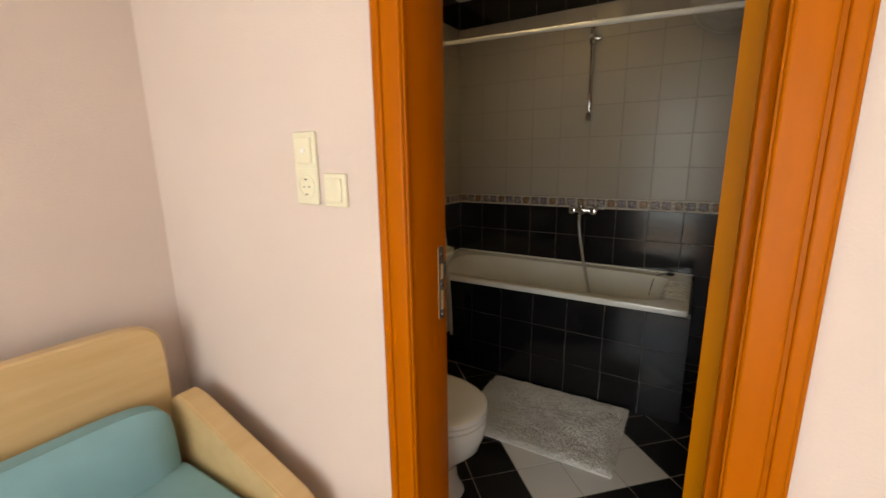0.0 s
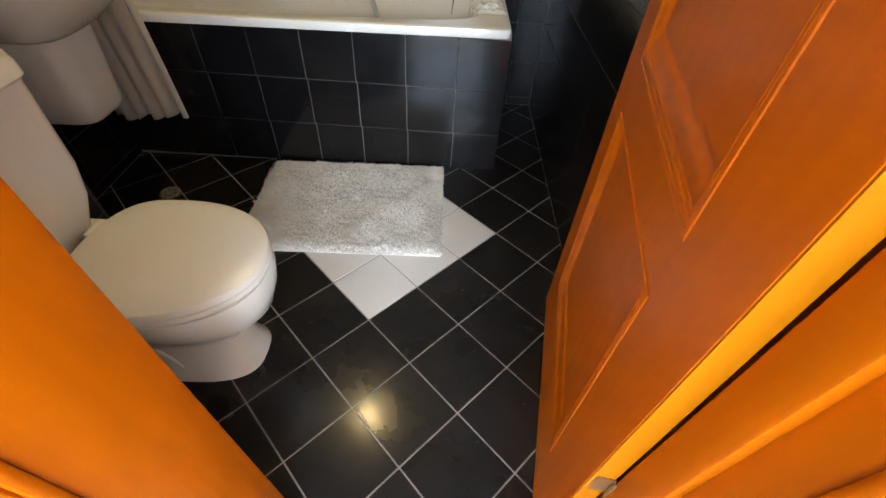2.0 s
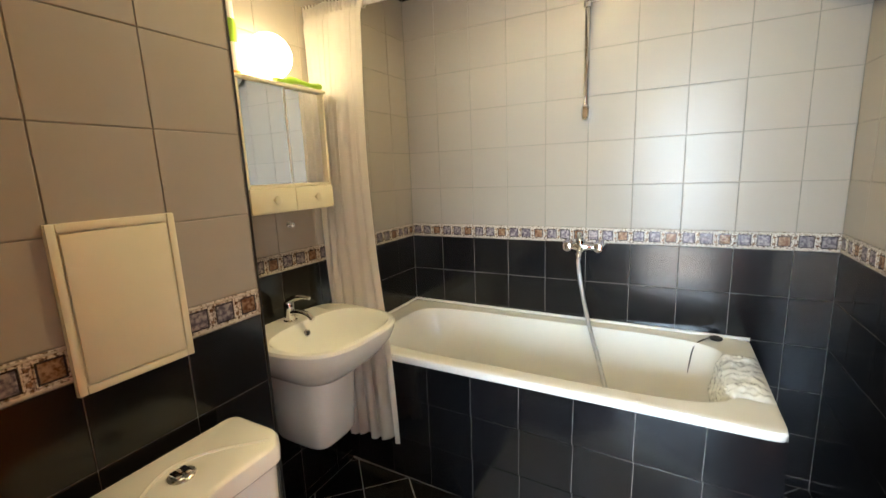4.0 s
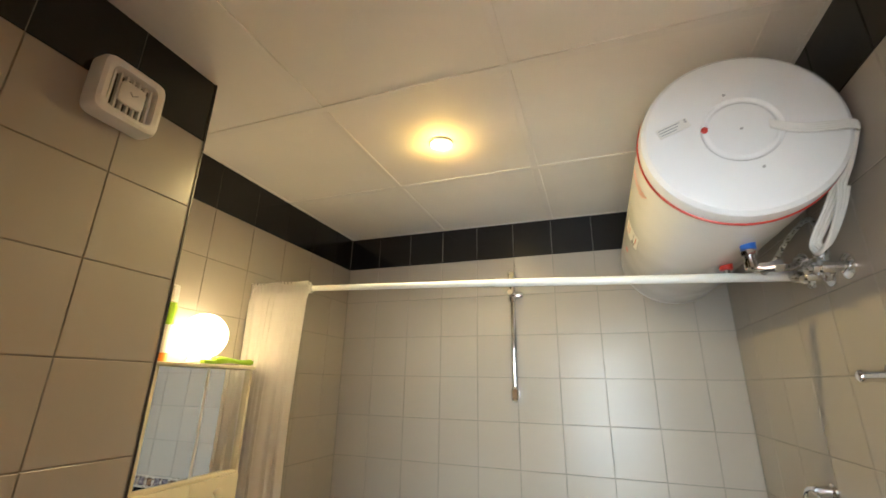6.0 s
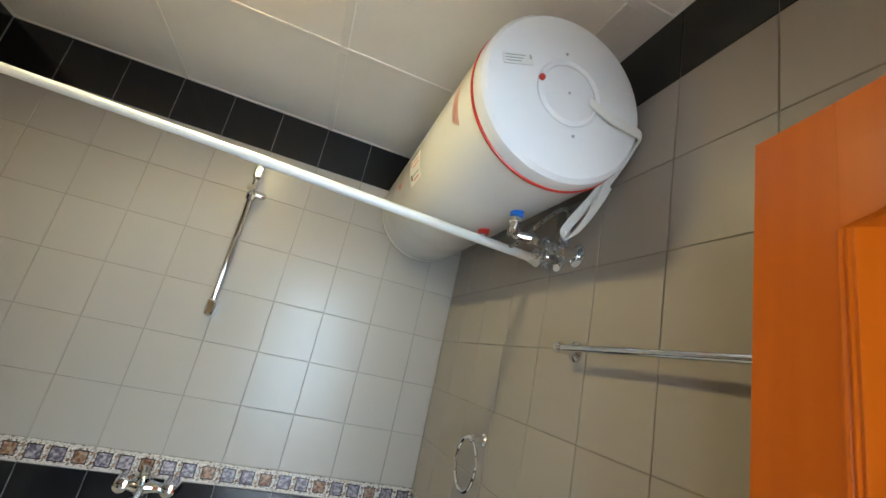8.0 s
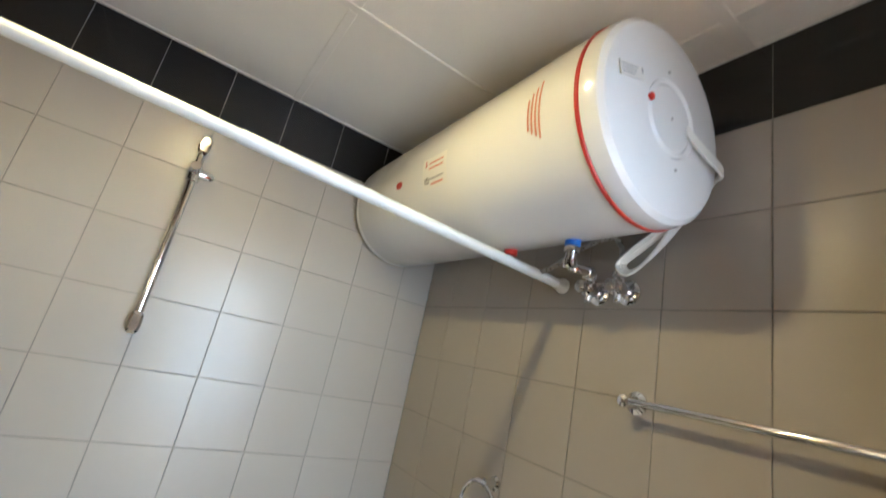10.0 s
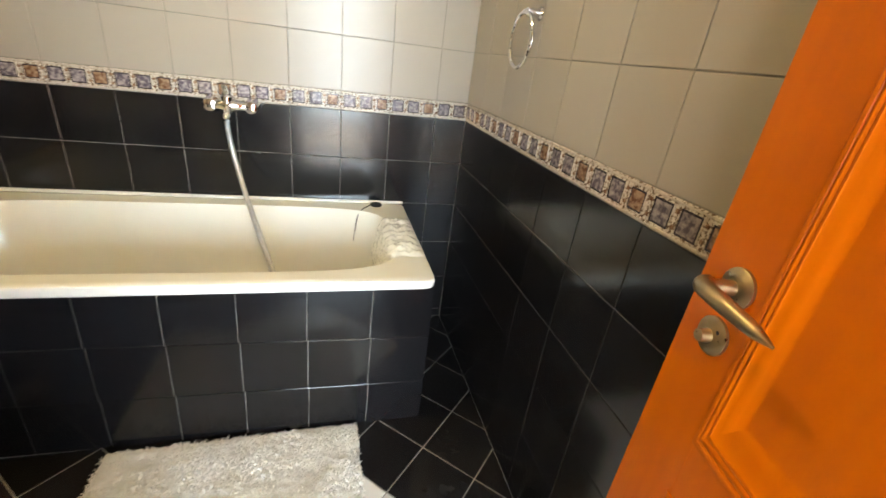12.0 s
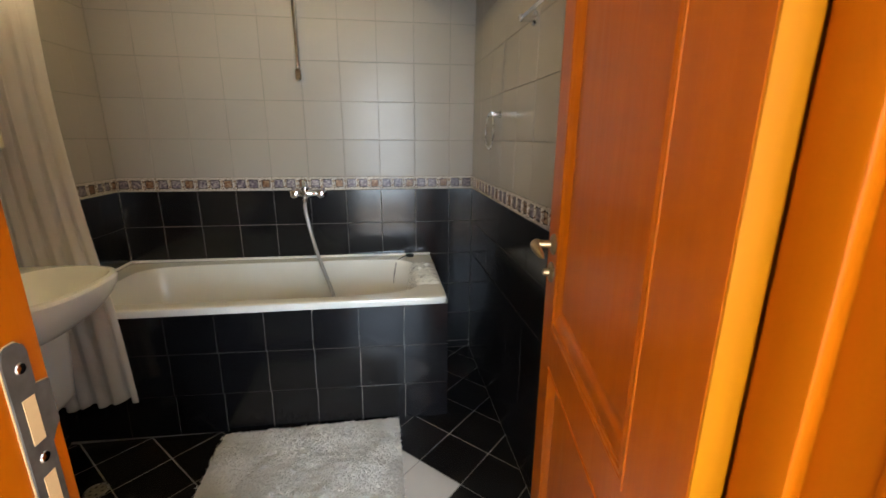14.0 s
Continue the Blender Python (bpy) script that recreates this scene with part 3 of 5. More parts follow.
def crust():
    """A crinkled white patch over the outlet end of the rim."""
    bm = bmesh.new()
    nu, nv = 70, 80
    grid = []
    for i in range(nu + 1):
        row = []
        for j in range(nv + 1):
            u, v = i / nu, j / nv
            y = -0.205 - 0.365 * v + 0.012 * noise.noise((u * 6, v * 5, 1))
            s = u * 0.30
            if s < 0.11:
                x, zz = -0.250 - s, 0.6465
            else:
                q = (s - 0.11) / 0.19
                x, zz = -0.360 - 0.040 * q, 0.6465 - 0.17 * q ** 1.1
            edge = min(1, min(u, 1 - u, v, 1 - v) * 9 + 0.05 * noise.noise((u * 20, v * 20, 4)))
            wave = 0.5 + 0.5 * math.sin(v * 42 + 5 * noise.noise((u * 4, v * 4, 2)))
            h = 0.001 + max(0, edge) * (0.005 + 0.008 * wave + 0.012 * abs(noise.noise((u * 11, v * 12, 7))) + 0.006 * abs(noise.noise((u * 26, v * 26, 3))))
            row.append(bm.verts.new((x - (h * 0.8 if s > 0.11 else 0), y, zz + (h if s < 0.11 else h * 0.3))))
        grid.append(row)
    for i in range(nu):
        for j in range(nv):
            bm.faces.new((grid[i][j], grid[i + 1][j], grid[i + 1][j + 1], grid[i][j + 1]))
    ob = part("bath_pad", bm, M_ENAMEL, angle=60)
    tagged(ob, "crinkled white pad moulded over the end of the bathtub", "bath pad")


crust()


# ---- toilet ----
def toilet():
    wc = thing("toilet", "white close-coupled toilet with closed lid", "toilet")
    cy = -1.705
    bm = bmesh.new()
    rings = [oval(-1.235, cy, 0.0, 0.225, 0.115, 3.0), oval(-1.235, cy, 0.012, 0.222, 0.112, 3.0), oval(-1.24, cy, 0.06, 0.205, 0.098, 2.8), oval(-1.235, cy, 0.14, 0.195, 0.094, 2.5),
             oval(-1.205, cy, 0.20, 0.215, 0.115, 2.3), oval(-1.175, cy, 0.26, 0.245, 0.150, 2.2), oval(-1.165, cy, 0.32, 0.255, 0.175, 2.2), oval(-1.163, cy, 0.365, 0.258, 0.185, 2.2), oval(-1.163, cy, 0.385, 0.255, 0.184, 2.2),
             oval(-1.163, cy, 0.389, 0.24, 0.17, 2.2)]
    loft(bm, rings)
    part("bowl", bm, M_CERAMIC, wc)
    bm = bmesh.new()
    loft(bm, [oval(-1.44, cy, 0.18, 0.105, 0.10, 5), oval(-1.44, cy, 0.30, 0.11, 0.13, 5), oval(-1.44, cy, 0.375, 0.112, 0.15, 6), oval(-1.44, cy, 0.392, 0.108, 0.145, 6)])
    part("shelf", bm, M_CERAMIC, wc)
    bm = bmesh.new()
    add_box(bm, -1.44, -1.21, cy - 0.090, cy + 0.090, 0.0, 0.165, 0.012, 3)
    part("fixing_foot", bm, M_CERAMIC, wc)
    for q in (-1, 1):
        # raised lip round the recess that holds the fixing bolt
        bm = bmesh.new()
        lip = [(-1.43, 0.150), (-1.30, 0.150), (-1.262, 0.142), (-1.232, 0.110), (-1.212, 0.060), (-1.208, 0.030), (-1.222, 0.016), (-1.43, 0.014)]
        tube(bm, smooth([(x, cy + q * 0.089, z) for x, z in lip], 5), 0.012, 12)
        part("recess_lip", bm, M_CERAMIC, wc)
        bm = bmesh.new()
        lathe(bm, [(0, 0.010), (q * 0.004, 0.010), (q * 0.008, 0.005)], (-1.262, cy + q * 0.0895, 0.045), "y", 14)
        part("bolt_cap", bm, M_CHROME, wc)

    def egg(z, k, back):
        pts = []
        for i in range(48):
            a = 2 * math.pi * i / 48
            c, s = math.cos(a), math.sin(a)
            x = (0.262 if c > 0 else back) * k * math.copysign(abs(c) ** (1.0 if c > 0 else 0.55), c)
            y = 0.192 * k * math.copysign(abs(s) ** 0.92, s)
            pts.append((-1.163 + x, cy + y, z))
        return pts
    bm = bmesh.new()
    loft(bm, [egg(0.392, 0.95, 0.185), egg(0.394, 0.985, 0.19), egg(0.404, 0.995, 0.19), egg(0.411, 0.985, 0.19)])
    part("seat", bm, M_SEAT, wc)
    bm = bmesh.new()
    loft(bm, [egg(0.4135, 0.985, 0.19), egg(0.417, 1.0, 0.192), egg(0.428, 1.0, 0.192), egg(0.435, 0.985, 0.19), egg(0.440, 0.93, 0.18), egg(0.443, 0.80, 0.15), egg(0.445, 0.45, 0.09)])
    part("lid", bm, M_SEAT, wc)
    for dy in (-0.075, 0.075):
        bm = bmesh.new()
        tube(bm, [(-1.362, cy + dy - 0.03, 0.418), (-1.362, cy + dy + 0.03, 0.418)], 0.013, 14)
        part("hinge", bm, M_SEAT, wc)

    def tank(z, front, half, cut=0.055, r=0.018):
        """Plan of the cistern: straight back, front corners cut off, every corner rounded."""
        xb, xf = -1.545, -1.440 + front
        corners = [(xb, -half), (xf - cut, -half), (xf, -half + cut * 0.85), (xf, half - cut * 0.85), (xf - cut, half), (xb, half)]
        pts = []
        for k in range(6):
            p, c, q = Vector(corners[k - 1]), Vector(corners[k]), Vector(corners[(k + 1) % 6])
            a, e = c + (p - c).normalized() * r, c + (q - c).normalized() * r
            for m in range(6):
                t = m / 5
                v = a * (1 - t) ** 2 + c * 2 * t * (1 - t) + e * t * t
                pts.append((v.x, cy + v.y, z))
        return pts
    bm = bmesh.new()
    loft(bm, [tank(0.394, 0.045, 0.120), tank(0.42, 0.062, 0.140), tank(0.50, 0.082, 0.168), tank(0.58, 0.090, 0.182), tank(0.76, 0.094, 0.186), tank(0.778, 0.094, 0.186)])
    part("cistern", bm, M_CERAMIC, wc)
    bm = bmesh.new()
    loft(bm, [tank(0.7795, 0.097, 0.188), tank(0.786, 0.102, 0.193), tank(0.812, 0.101, 0.192), tank(0.820, 0.097, 0.188), tank(0.8235, 0.089, 0.180)])
    lid = part("cistern_lid", bm, M_CERAMIC, wc)
    # raised bow-shaped ridge on the lid, behind the button
    bm = bmesh.new()
    tube(bm, smooth([(-1.376, cy - 0.155, 0.8215), (-1.455, cy - 0.075, 0.823), (-1.488, cy, 0.823), (-1.455, cy + 0.075, 0.823), (-1.376, cy + 0.155, 0.8215)], 8), 0.005, 8)
    part("ridge", bm, M_CERAMIC, lid)
    bm = bmesh.new()
    lathe(bm, [(-0.004, 0.026), (0.004, 0.026), (0.006, 0.023), (0.005, 0.021)], (-1.442, cy - 0.005, 0.8232), "z", 28)
    b = part("flush_button", bm, M_STEEL, lid, "chromed dual flush button")
    for s in (-1, 1):
        bm = bmesh.new()
        add_box(bm, -1.459, -1.425, cy - 0.005 + s * 0.0095 - 0.007, cy - 0.005 + s * 0.0095 + 0.007, 0.8265, 0.8335, 0.002, 2)
        part("button_half", bm, M_CHROME, b)
    wc.location = (0.022, 0, 0)
    return wc


toilet()


# ---- washbasin ----
def washbasin():
    wb = thing("washbasin", "white ceramic washbasin on a half pedestal", "washbasin")
    cy = -1.015

    def plan(z, half, front, back=0.0, n=56):
        pts = []
        for i in range(n):
            a = 2 * math.pi * i / n
            c, s = math.cos(a), math.sin(a)
            y = half * math.copysign(abs(s) ** 0.62, s)
            x = -1.74 + (front * abs(c) ** 0.72 if c > 0 else -(0.186 - back) * abs(c) ** 0.35)
            pts.append((x, cy + y, z))
        return pts
    bm = bmesh.new()
    R = [plan(0.665, 0.115, 0.10), plan(0.69, 0.15, 0.15), plan(0.74, 0.205, 0.215), plan(0.79, 0.240, 0.255), plan(0.825, 0.252, 0.270), plan(0.845, 0.255, 0.273), plan(0.855, 0.250, 0.268), plan(0.857, 0.238, 0.255)]

    def hollow(z, half, front, back):
        pts = []
        for i in range(56):
            a = 2 * math.pi * i / 56
            c, s = math.cos(a), math.sin(a)
            pts.append((-1.665 + (front if c > 0 else back) * math.copysign(abs(c) ** 0.76, c), cy + half * math.copysign(abs(s) ** 0.72, s), z))
        return pts
    R += [hollow(0.857, 0.228, 0.178, 0.150), hollow(0.850, 0.222, 0.172, 0.145), hollow(0.82, 0.205, 0.155, 0.132), hollow(0.775, 0.170, 0.125, 0.11), hollow(0.745, 0.12, 0.085, 0.075), hollow(0.735, 0.07, 0.05, 0.045), hollow(0.733, 0.03, 0.025, 0.025)]
    loft(bm, R)
    part("bowl", bm, M_CERAMIC, wb)
    bm = bmesh.new()

    def ped(z, half, front):
        return [(max(XL + 0.001, -1.80 + (front if math.cos(a) > 0 else 0.13) * math.copysign(abs(math.cos(a)) ** 0.45, math.cos(a))), cy + half * math.copysign(abs(math.sin(a)) ** 0.45, math.sin(a)), z)
                for a in (2 * math.pi * i / 40 for i in range(40))]
    loft(bm, [ped(0.394, 0.085, 0.115), ped(0.399, 0.098, 0.133), ped(0.42, 0.108, 0.146), ped(0.52, 0.113, 0.153), ped(0.68, 0.122, 0.165)])
    part("half_pedestal", bm, M_CERAMIC, wb)
    bm = bmesh.new()
    lathe(bm, [(-0.008, 0.013), (0.003, 0.013), (0.0045, 0.011), (0.002, 0.0095)], (-1.790, cy, 0.815), "x", 18)
    over = part("overflow", bm, M_STEEL, wb, "dull metal overflow ring")
    # no real hole: a black disc gives the shade inside the overflow
    bm = bmesh.new()
    lathe(bm, [(0.0, 0.0094), (0.0028, 0.0092), (0.003, 0.001)], (-1.790, cy, 0.815), "x", 16)
    part("overflow_shade", bm, M_RUBBER, over)
    bm = bmesh.new()
    lathe(bm, [(0, 0.020), (0.003, 0.020), (0.004, 0.014), (0.001, 0.008)], (-1.665, cy, 0.734), "z", 20)
    part("drain", bm, M_CHROME, wb)
    bm = bmesh.new()
    lathe(bm, [(0.0, 0.026), (0.006, 0.026), (0.010, 0.021), (0.055, 0.019), (0.072, 0.020), (0.082, 0.014)], (-1.865, cy - 0.01, 0.856), "z", 24)
    tube(bm, smooth([(-1.862, cy - 0.01, 0.892), (-1.82, cy - 0.008, 0.898), (-1.775, cy - 0.006, 0.893), (-1.750, cy - 0.005, 0.876)], 5), [0.014, 0.0138, 0.0135, 0.013, 0.013, 0.0125, 0.012, 0.012, 0.012, 0.0115, 0.0115, 0.011, 0.011, 0.011, 0.011, 0.011], 14)
    t = part("tap", bm, M_CHROME, wb, "chrome lever mixer tap")
    bm = bmesh.new()
    tube(bm, smooth([(-1.868, cy - 0.01, 0.932), (-1.84, cy - 0.008, 0.950), (-1.80, cy - 0.005, 0.960), (-1.76, cy, 0.958)], 5), [0.015 - 0.0006 * k for k in range(16)], 12)
    part("lever", bm, M_CHROME, t)
    return wb


washbasin()


# ---- mirror cabinet and the things on it ----
def cabinet():
    cb = thing("mirror_cabinet", "cream mirror cabinet with two sliding mirrors and drawers", "cabinet")
    x0, x1, y0, y1, z0, z1 = XL + 0.001, -1.795, -1.198, -0.808, 1.288, 1.738
    bm = bmesh.new()
    add_box(bm, x0, x1 + 0.006, y0 - 0.006, y1 + 0.006, z1 - 0.012, z1, 0.003, 2)
    add_box(bm, x0, x1, y0, y0 + 0.012, z0, z1 - 0.0125, 0.002, 1)
    add_box(bm, x0, x1, y1 - 0.012, y1, z0, z1 - 0.0125, 0.002, 1)
    add_box(bm, x0, x1, y0 + 0.0125, y1 - 0.0125, z0, z0 + 0.010)
    add_box(bm, x0, x1, y0 + 0.0125, y1 - 0.0125, z0 + 0.088, z0 + 0.100, 0.002, 1)
    add_box(bm, x0, x0 + 0.004, y0 + 0.0125, y1 - 0.0125, z0 + 0.0105, z1 - 0.013)
    part("body", bm, M_CREAM, cb)
    ym = -1.018
    for a, b, dx in ((y0 + 0.014, ym + 0.012, -0.004), (ym - 0.004, y1 - 0.014, -0.014)):
        part("mirror_door", box_mesh(x1 + dx - 0.005, x1 + dx, a, b, z0 + 0.1005, z1 - 0.0135, 0.001, 1), M_MIRROR, cb, "sliding mirror pane")
    bm = bmesh.new()
    add_box(bm, x1 - 0.004, x1 + 0.001, ym + 0.0125, ym + 0.016, z0 + 0.101, z1 - 0.014)
    part("mirror_edge", bm, M_PLASTIC, cb, shade=False)
    for a, b in ((y0 + 0.002, (y0 + y1) / 2 - 0.001), ((y0 + y1) / 2 + 0.001, y1 - 0.002)):
        dr = part("drawer", box_mesh(x1 - 0.015, x1 + 0.008, a, b, z0 + 0.003, z0 + 0.087, 0.003, 2), M_CREAM, cb)
        bm = bmesh.new()
        lathe(bm, [(0, 0.007), (0.008, 0.008), (0.014, 0.015), (0.020, 0.015), (0.023, 0.009)], (x1 + 0.008, (a + b) / 2, z0 + 0.046), "x", 20)
        part("knob", bm, M_CREAM, dr)
    return cb


cabinet()
globe = thing("globe_lamp", "lit white glass globe lamp on the mirror cabinet", "lamp")
bm = bmesh.new()
lathe(bm, [(0.0, 0.045), (0.006, 0.045), (0.012, 0.038), (0.02, 0.034)], (-1.850, -1.006, 1.7382), "z", 28)
part("base", bm, M_CREAM, globe)
bm = bmesh.new()
bmesh.ops.create_uvsphere(bm, u_segments=40, v_segments=24, radius=0.078)
bmesh.ops.translate(bm, vec=(-1.850, -1.006, 1.832), verts=bm.verts)
part("globe", bm, M_BULB, globe, "glowing opal globe")

can = thing("spray_can", "white and green spray can with an orange base band", "spray can")
bm = bmesh.new()
lathe(bm, [(0.0, 0.020), (0.002, 0.0225), (0.03, 0.0225)], (-1.895, -1.118, 1.7382), "z", 24)
part("base_band", bm, material("orange_print", (0.75, 0.25, 0.03), 0.35, vary=0.05), can)
bm = bmesh.new()
lathe(bm, [(0.0302, 0.0225), (0.12, 0.0225)], (-1.895, -1.118, 1.7382), "z", 24)
part("body", bm, M_PLASTIC, can)
bm = bmesh.new()
lathe(bm, [(0.1202, 0.0226), (0.18, 0.0226), (0.195, 0.018)], (-1.895, -1.118, 1.7382), "z", 24)
part("green_band", bm, M_LIME, can)
bm = bmesh.new()
lathe(bm, [(0.1955, 0.017), (0.198, 0.019), (0.25, 0.018), (0.255, 0.014)], (-1.895, -1.118, 1.7382), "z", 24)
part("cap", bm, M_PLASTIC, can)

brush = thing("brush", "lime green plastic brush lying on the cabinet", "brush")
bm = bmesh.new()
tube(bm, smooth([(-1.80, -0.99, 1.751), (-1.80, -0.93, 1.754), (-1.80, -0.87, 1.750), (-1.80, -0.815, 1.752)], 6), [0.011, 0.012, 0.013, 0.013, 0.012, 0.011, 0.010, 0.009, 0.008, 0.008, 0.008, 0.008, 0.008, 0.009, 0.009, 0.010, 0.011, 0.011, 0.008], 12)
part("handle", bm, M_LIME, brush)
bm = bmesh.new()
add_box(bm, -1.812, -1.788, -1.035, -0.988, 1.7385, 1.752, 0.003, 2)
part("bristles", bm, M_LIME, brush)

# ---- access hatch and fan on the boxed wall ----
hatch = thing("access_hatch", "cream plastic access hatch in the tiled wall", "access hatch")
bm = bmesh.new()
add_box(bm, BX, BX + 0.005, -1.800, -1.577, 1.010, 1.342)
add_box(bm, BX + 0.0052, BX + 0.013, -1.800, -1.785, 1.010, 1.342, 0.003, 2)
add_box(bm, BX + 0.0052, BX + 0.013, -1.592, -1.577, 1.010, 1.342, 0.003, 2)
add_box(bm, BX + 0.0052, BX + 0.013, -1.7845, -1.5925, 1.010, 1.027, 0.003, 2)
add_box(bm, BX + 0.0052, BX + 0.013, -1.7845, -1.5925, 1.325, 1.342, 0.003, 2)
part("frame", bm, M_CREAM, hatch)
part("door", box_mesh(BX + 0.0052, BX + 0.013, -1.7815, -1.5955, 1.030, 1.322, 0.0025, 2), M_CREAM, hatch)

fan = thing("extractor_fan", "white square plastic extractor fan with grille", "extractor fan")
fy, fz, fh = -1.603, 2.310, 0.074
bm = bmesh.new()


def rsq(x, h, p=7):
    return [(x, fy + a, fz + b) for a, b, _ in oval(0, 0, 0, h, h, p, 40)]


loft(bm, [rsq(BX, fh), rsq(BX + 0.030, fh), rsq(BX + 0.042, fh - 0.004), rsq(BX + 0.046, fh - 0.012), rsq(BX + 0.044, fh - 0.022), rsq(BX + 0.020, fh - 0.026)])
part("housing", bm, M_PLASTIC, fan)
# flat black sheet painted in for the shade inside the housing
part("inside_shade", box_mesh(BX + 0.0205, BX + 0.022, fy - 0.044, fy + 0.044, fz - 0.044, fz + 0.044), M_RUBBER, fan, "black sheet for the shade behind the grille", shade=False)
for k in range(7):
    y = fy - 0.042 + k * 0.014
    part("slat", box_mesh(BX + 0.0225, BX + 0.034, y - 0.0022, y + 0.0022, fz - 0.045, fz + 0.045), M_PLASTIC, fan, shade=False)
bm = bmesh.new()
loft(bm, [[(x, fy + a, fz + b) for a, b, _ in oval(0, 0, 0, h, h, 5, 32)] for x, h in ((BX + 0.0345, 0.028), (BX + 0.041, 0.028), (BX + 0.043, 0.025))])
cover = part("centre_cover", bm, M_PLASTIC, fan)
bm = bmesh.new()
tube(bm, [(BX + 0.0435, fy - 0.007, fz + 0.006), (BX + 0.0435, fy - 0.001, fz - 0.003), (BX + 0.0435, fy + 0.010, fz + 0.006)], 0.0014, 6)
part("tick_mark", bm, M_LABEL_GREY, cover)

# ---- boiler ----


def boiler():
    bo = thing("water_heater", "white horizontal electric water heater with a red band", "water heater")
    cx, cz, r = -0.204, 2.252, 0.210
    bm = bmesh.new()
    lathe(bm, [(-0.030, r - 0.012), (-0.036, r - 0.004), (-0.045, r - 0.002), (-0.055, r - 0.001), (-0.062, r - 0.004), (-0.070, r), (-1.066, r)], (cx, 0, cz), "y", 72)
    part("tank", bm, M_BOILER, bo, angle=50)
    bm = bmesh.new()
    lathe(bm, [(-1.0662, r - 0.001), (-1.068, r + 0.003), (-1.074, r + 0.003), (-1.0758, r)], (cx, 0, cz), "y", 72)
    part("red_band", bm, M_RED, bo, "red sealing band")
    bm = bmesh.new()
    lathe(bm, [(-1.076, r), (-1.095, r), (-1.110, r - 0.004), (-1.119, r - 0.014), (-1.124, r - 0.035), (-1.127, 0.085), (-1.1275, 0.082), (-1.122, 0.076), (-1.1225, 0.072), (-1.127, 0.066), (-1.128, 0.03)], (cx, 0, cz), "y", 72)
    cap = part("end_cap", bm, M_BOILER, bo, angle=25)
    bm = bmesh.new()
    lathe(bm, [(-1.126, 0.0075), (-1.131, 0.007), (-1.133, 0.004)], (cx - 0.072, 0, cz + 0.010), "y", 16)
    part("indicator_lamp", bm, M_RED, cap, "dark red indicator lamp")
    for x, z in ((0.0, 0.0), (0.025, -0.10), (-0.02, 0.095)):
        bm = bmesh.new()
        lathe(bm, [(-1.127, 0.0035), (-1.1295, 0.003)], (cx + x, 0, cz + z), "y", 10)
        part("screw", bm, M_LABEL_GREY, cap)
    bm = bmesh.new()
    m = pose(cx - 0.135, -1.1285, cz + 0.028, 0, -20, 0)
    add_box(bm, -0.036, 0.036, -0.0004, 0.0016, -0.013, 0.013)
    bmesh.ops.transform(bm, matrix=m, verts=bm.verts)
    lab = part("sticker", bm, M_PLASTIC, cap, "worn white rating sticker", shade=False)
    bm = bmesh.new()
    for i in range(3):
        add_box(bm, -0.032, 0.018 - 0.006 * i, -0.0009, -0.0005, 0.006 - 0.007 * i, 0.0085 - 0.007 * i)
    add_box(bm, 0.028, 0.033, -0.0009, -0.0005, 0.000, 0.010)
    bmesh.ops.transform(bm, matrix=m, verts=bm.verts)
    part("print", bm, M_LABEL_GREY, lab, shade=False)
    # stickers wrapped on the shell
    def shell(a, y, h=0.0006):
        return (cx + (r + h) * math.cos(a), y, cz + (r + h) * math.sin(a))

    def patch(a0, a1, y0, y1, h=0.0006, n=8):
        b = bmesh.new()
        rows = [[b.verts.new(shell(a0 + (a1 - a0) * i / n, y, h)) for y in (y0, y1)] for i in range(n + 1)]
        for p, q in zip(rows, rows[1:]):
            b.faces.new((p[0], p[1], q[1], q[0]))
        return b
    dg = math.radians
    st = part("guarantee_sticker", patch(dg(182), dg(206), -0.66, -0.54), M_PLASTIC, bo, "white guarantee sticker with red print")
    for a, y0, y1, mt in ((186, -0.645, -0.575, M_LABEL_RED), (190, -0.645, -0.575, M_LABEL_RED), (198, -0.645, -0.575, M_LABEL_GREY), (202, -0.64, -0.58, M_LABEL_RED)):
        part("print_line", patch(dg(a), dg(a + 1.4), y0, y1, 0.0011, 2), mt, st)
    for txt, a, mt in (("5", 186.5, M_RED), ("10", 199.5, M_RUBBER)):
        cu = bpy.data.curves.new("number", "FONT")
        cu.body, cu.size, cu.extrude, cu.align_x, cu.align_y = txt, 0.026, 0.0003, "CENTER", "CENTER"
        tmp = bpy.data.objects.new("number", cu)
        me = bpy.data.meshes.new_from_object(tmp)
        bpy.data.objects.remove(tmp)
        me.materials.append(mt)
        ob = new("number", me)
        ob.parent = st
        aa = dg(a)
        nrm = Vector((math.cos(aa), 0, math.sin(aa)))
        yv = Vector((-nrm.z, 0, nrm.x)) * -1
        xv = yv.cross(nrm)
        mm = Matrix.Identity(4)
        for i in range(3):
            mm[i][0], mm[i][1], mm[i][2] = xv[i], yv[i], nrm[i]
        mm.translation = Vector(shell(aa, -0.560, 0.0015))
        ob.matrix_world = mm
    bm = bmesh.new()
    for i in range(4):
        rows = [[bm.verts.new(shell(dg(170 + 3 * i + (34 - 5 * i) * k / 8), y, 0.0009)) for y in (-0.985 + i * 0.010, -0.980 + i * 0.010)] for k in range(9)]
        for p, q in zip(rows, rows[1:]):
            bm.faces.new((p[0], p[1], q[1], q[0]))
    part("faded_stripes", bm, M_LABEL_RED, bo, "faded red printed stripes")
    bm = bmesh.new()
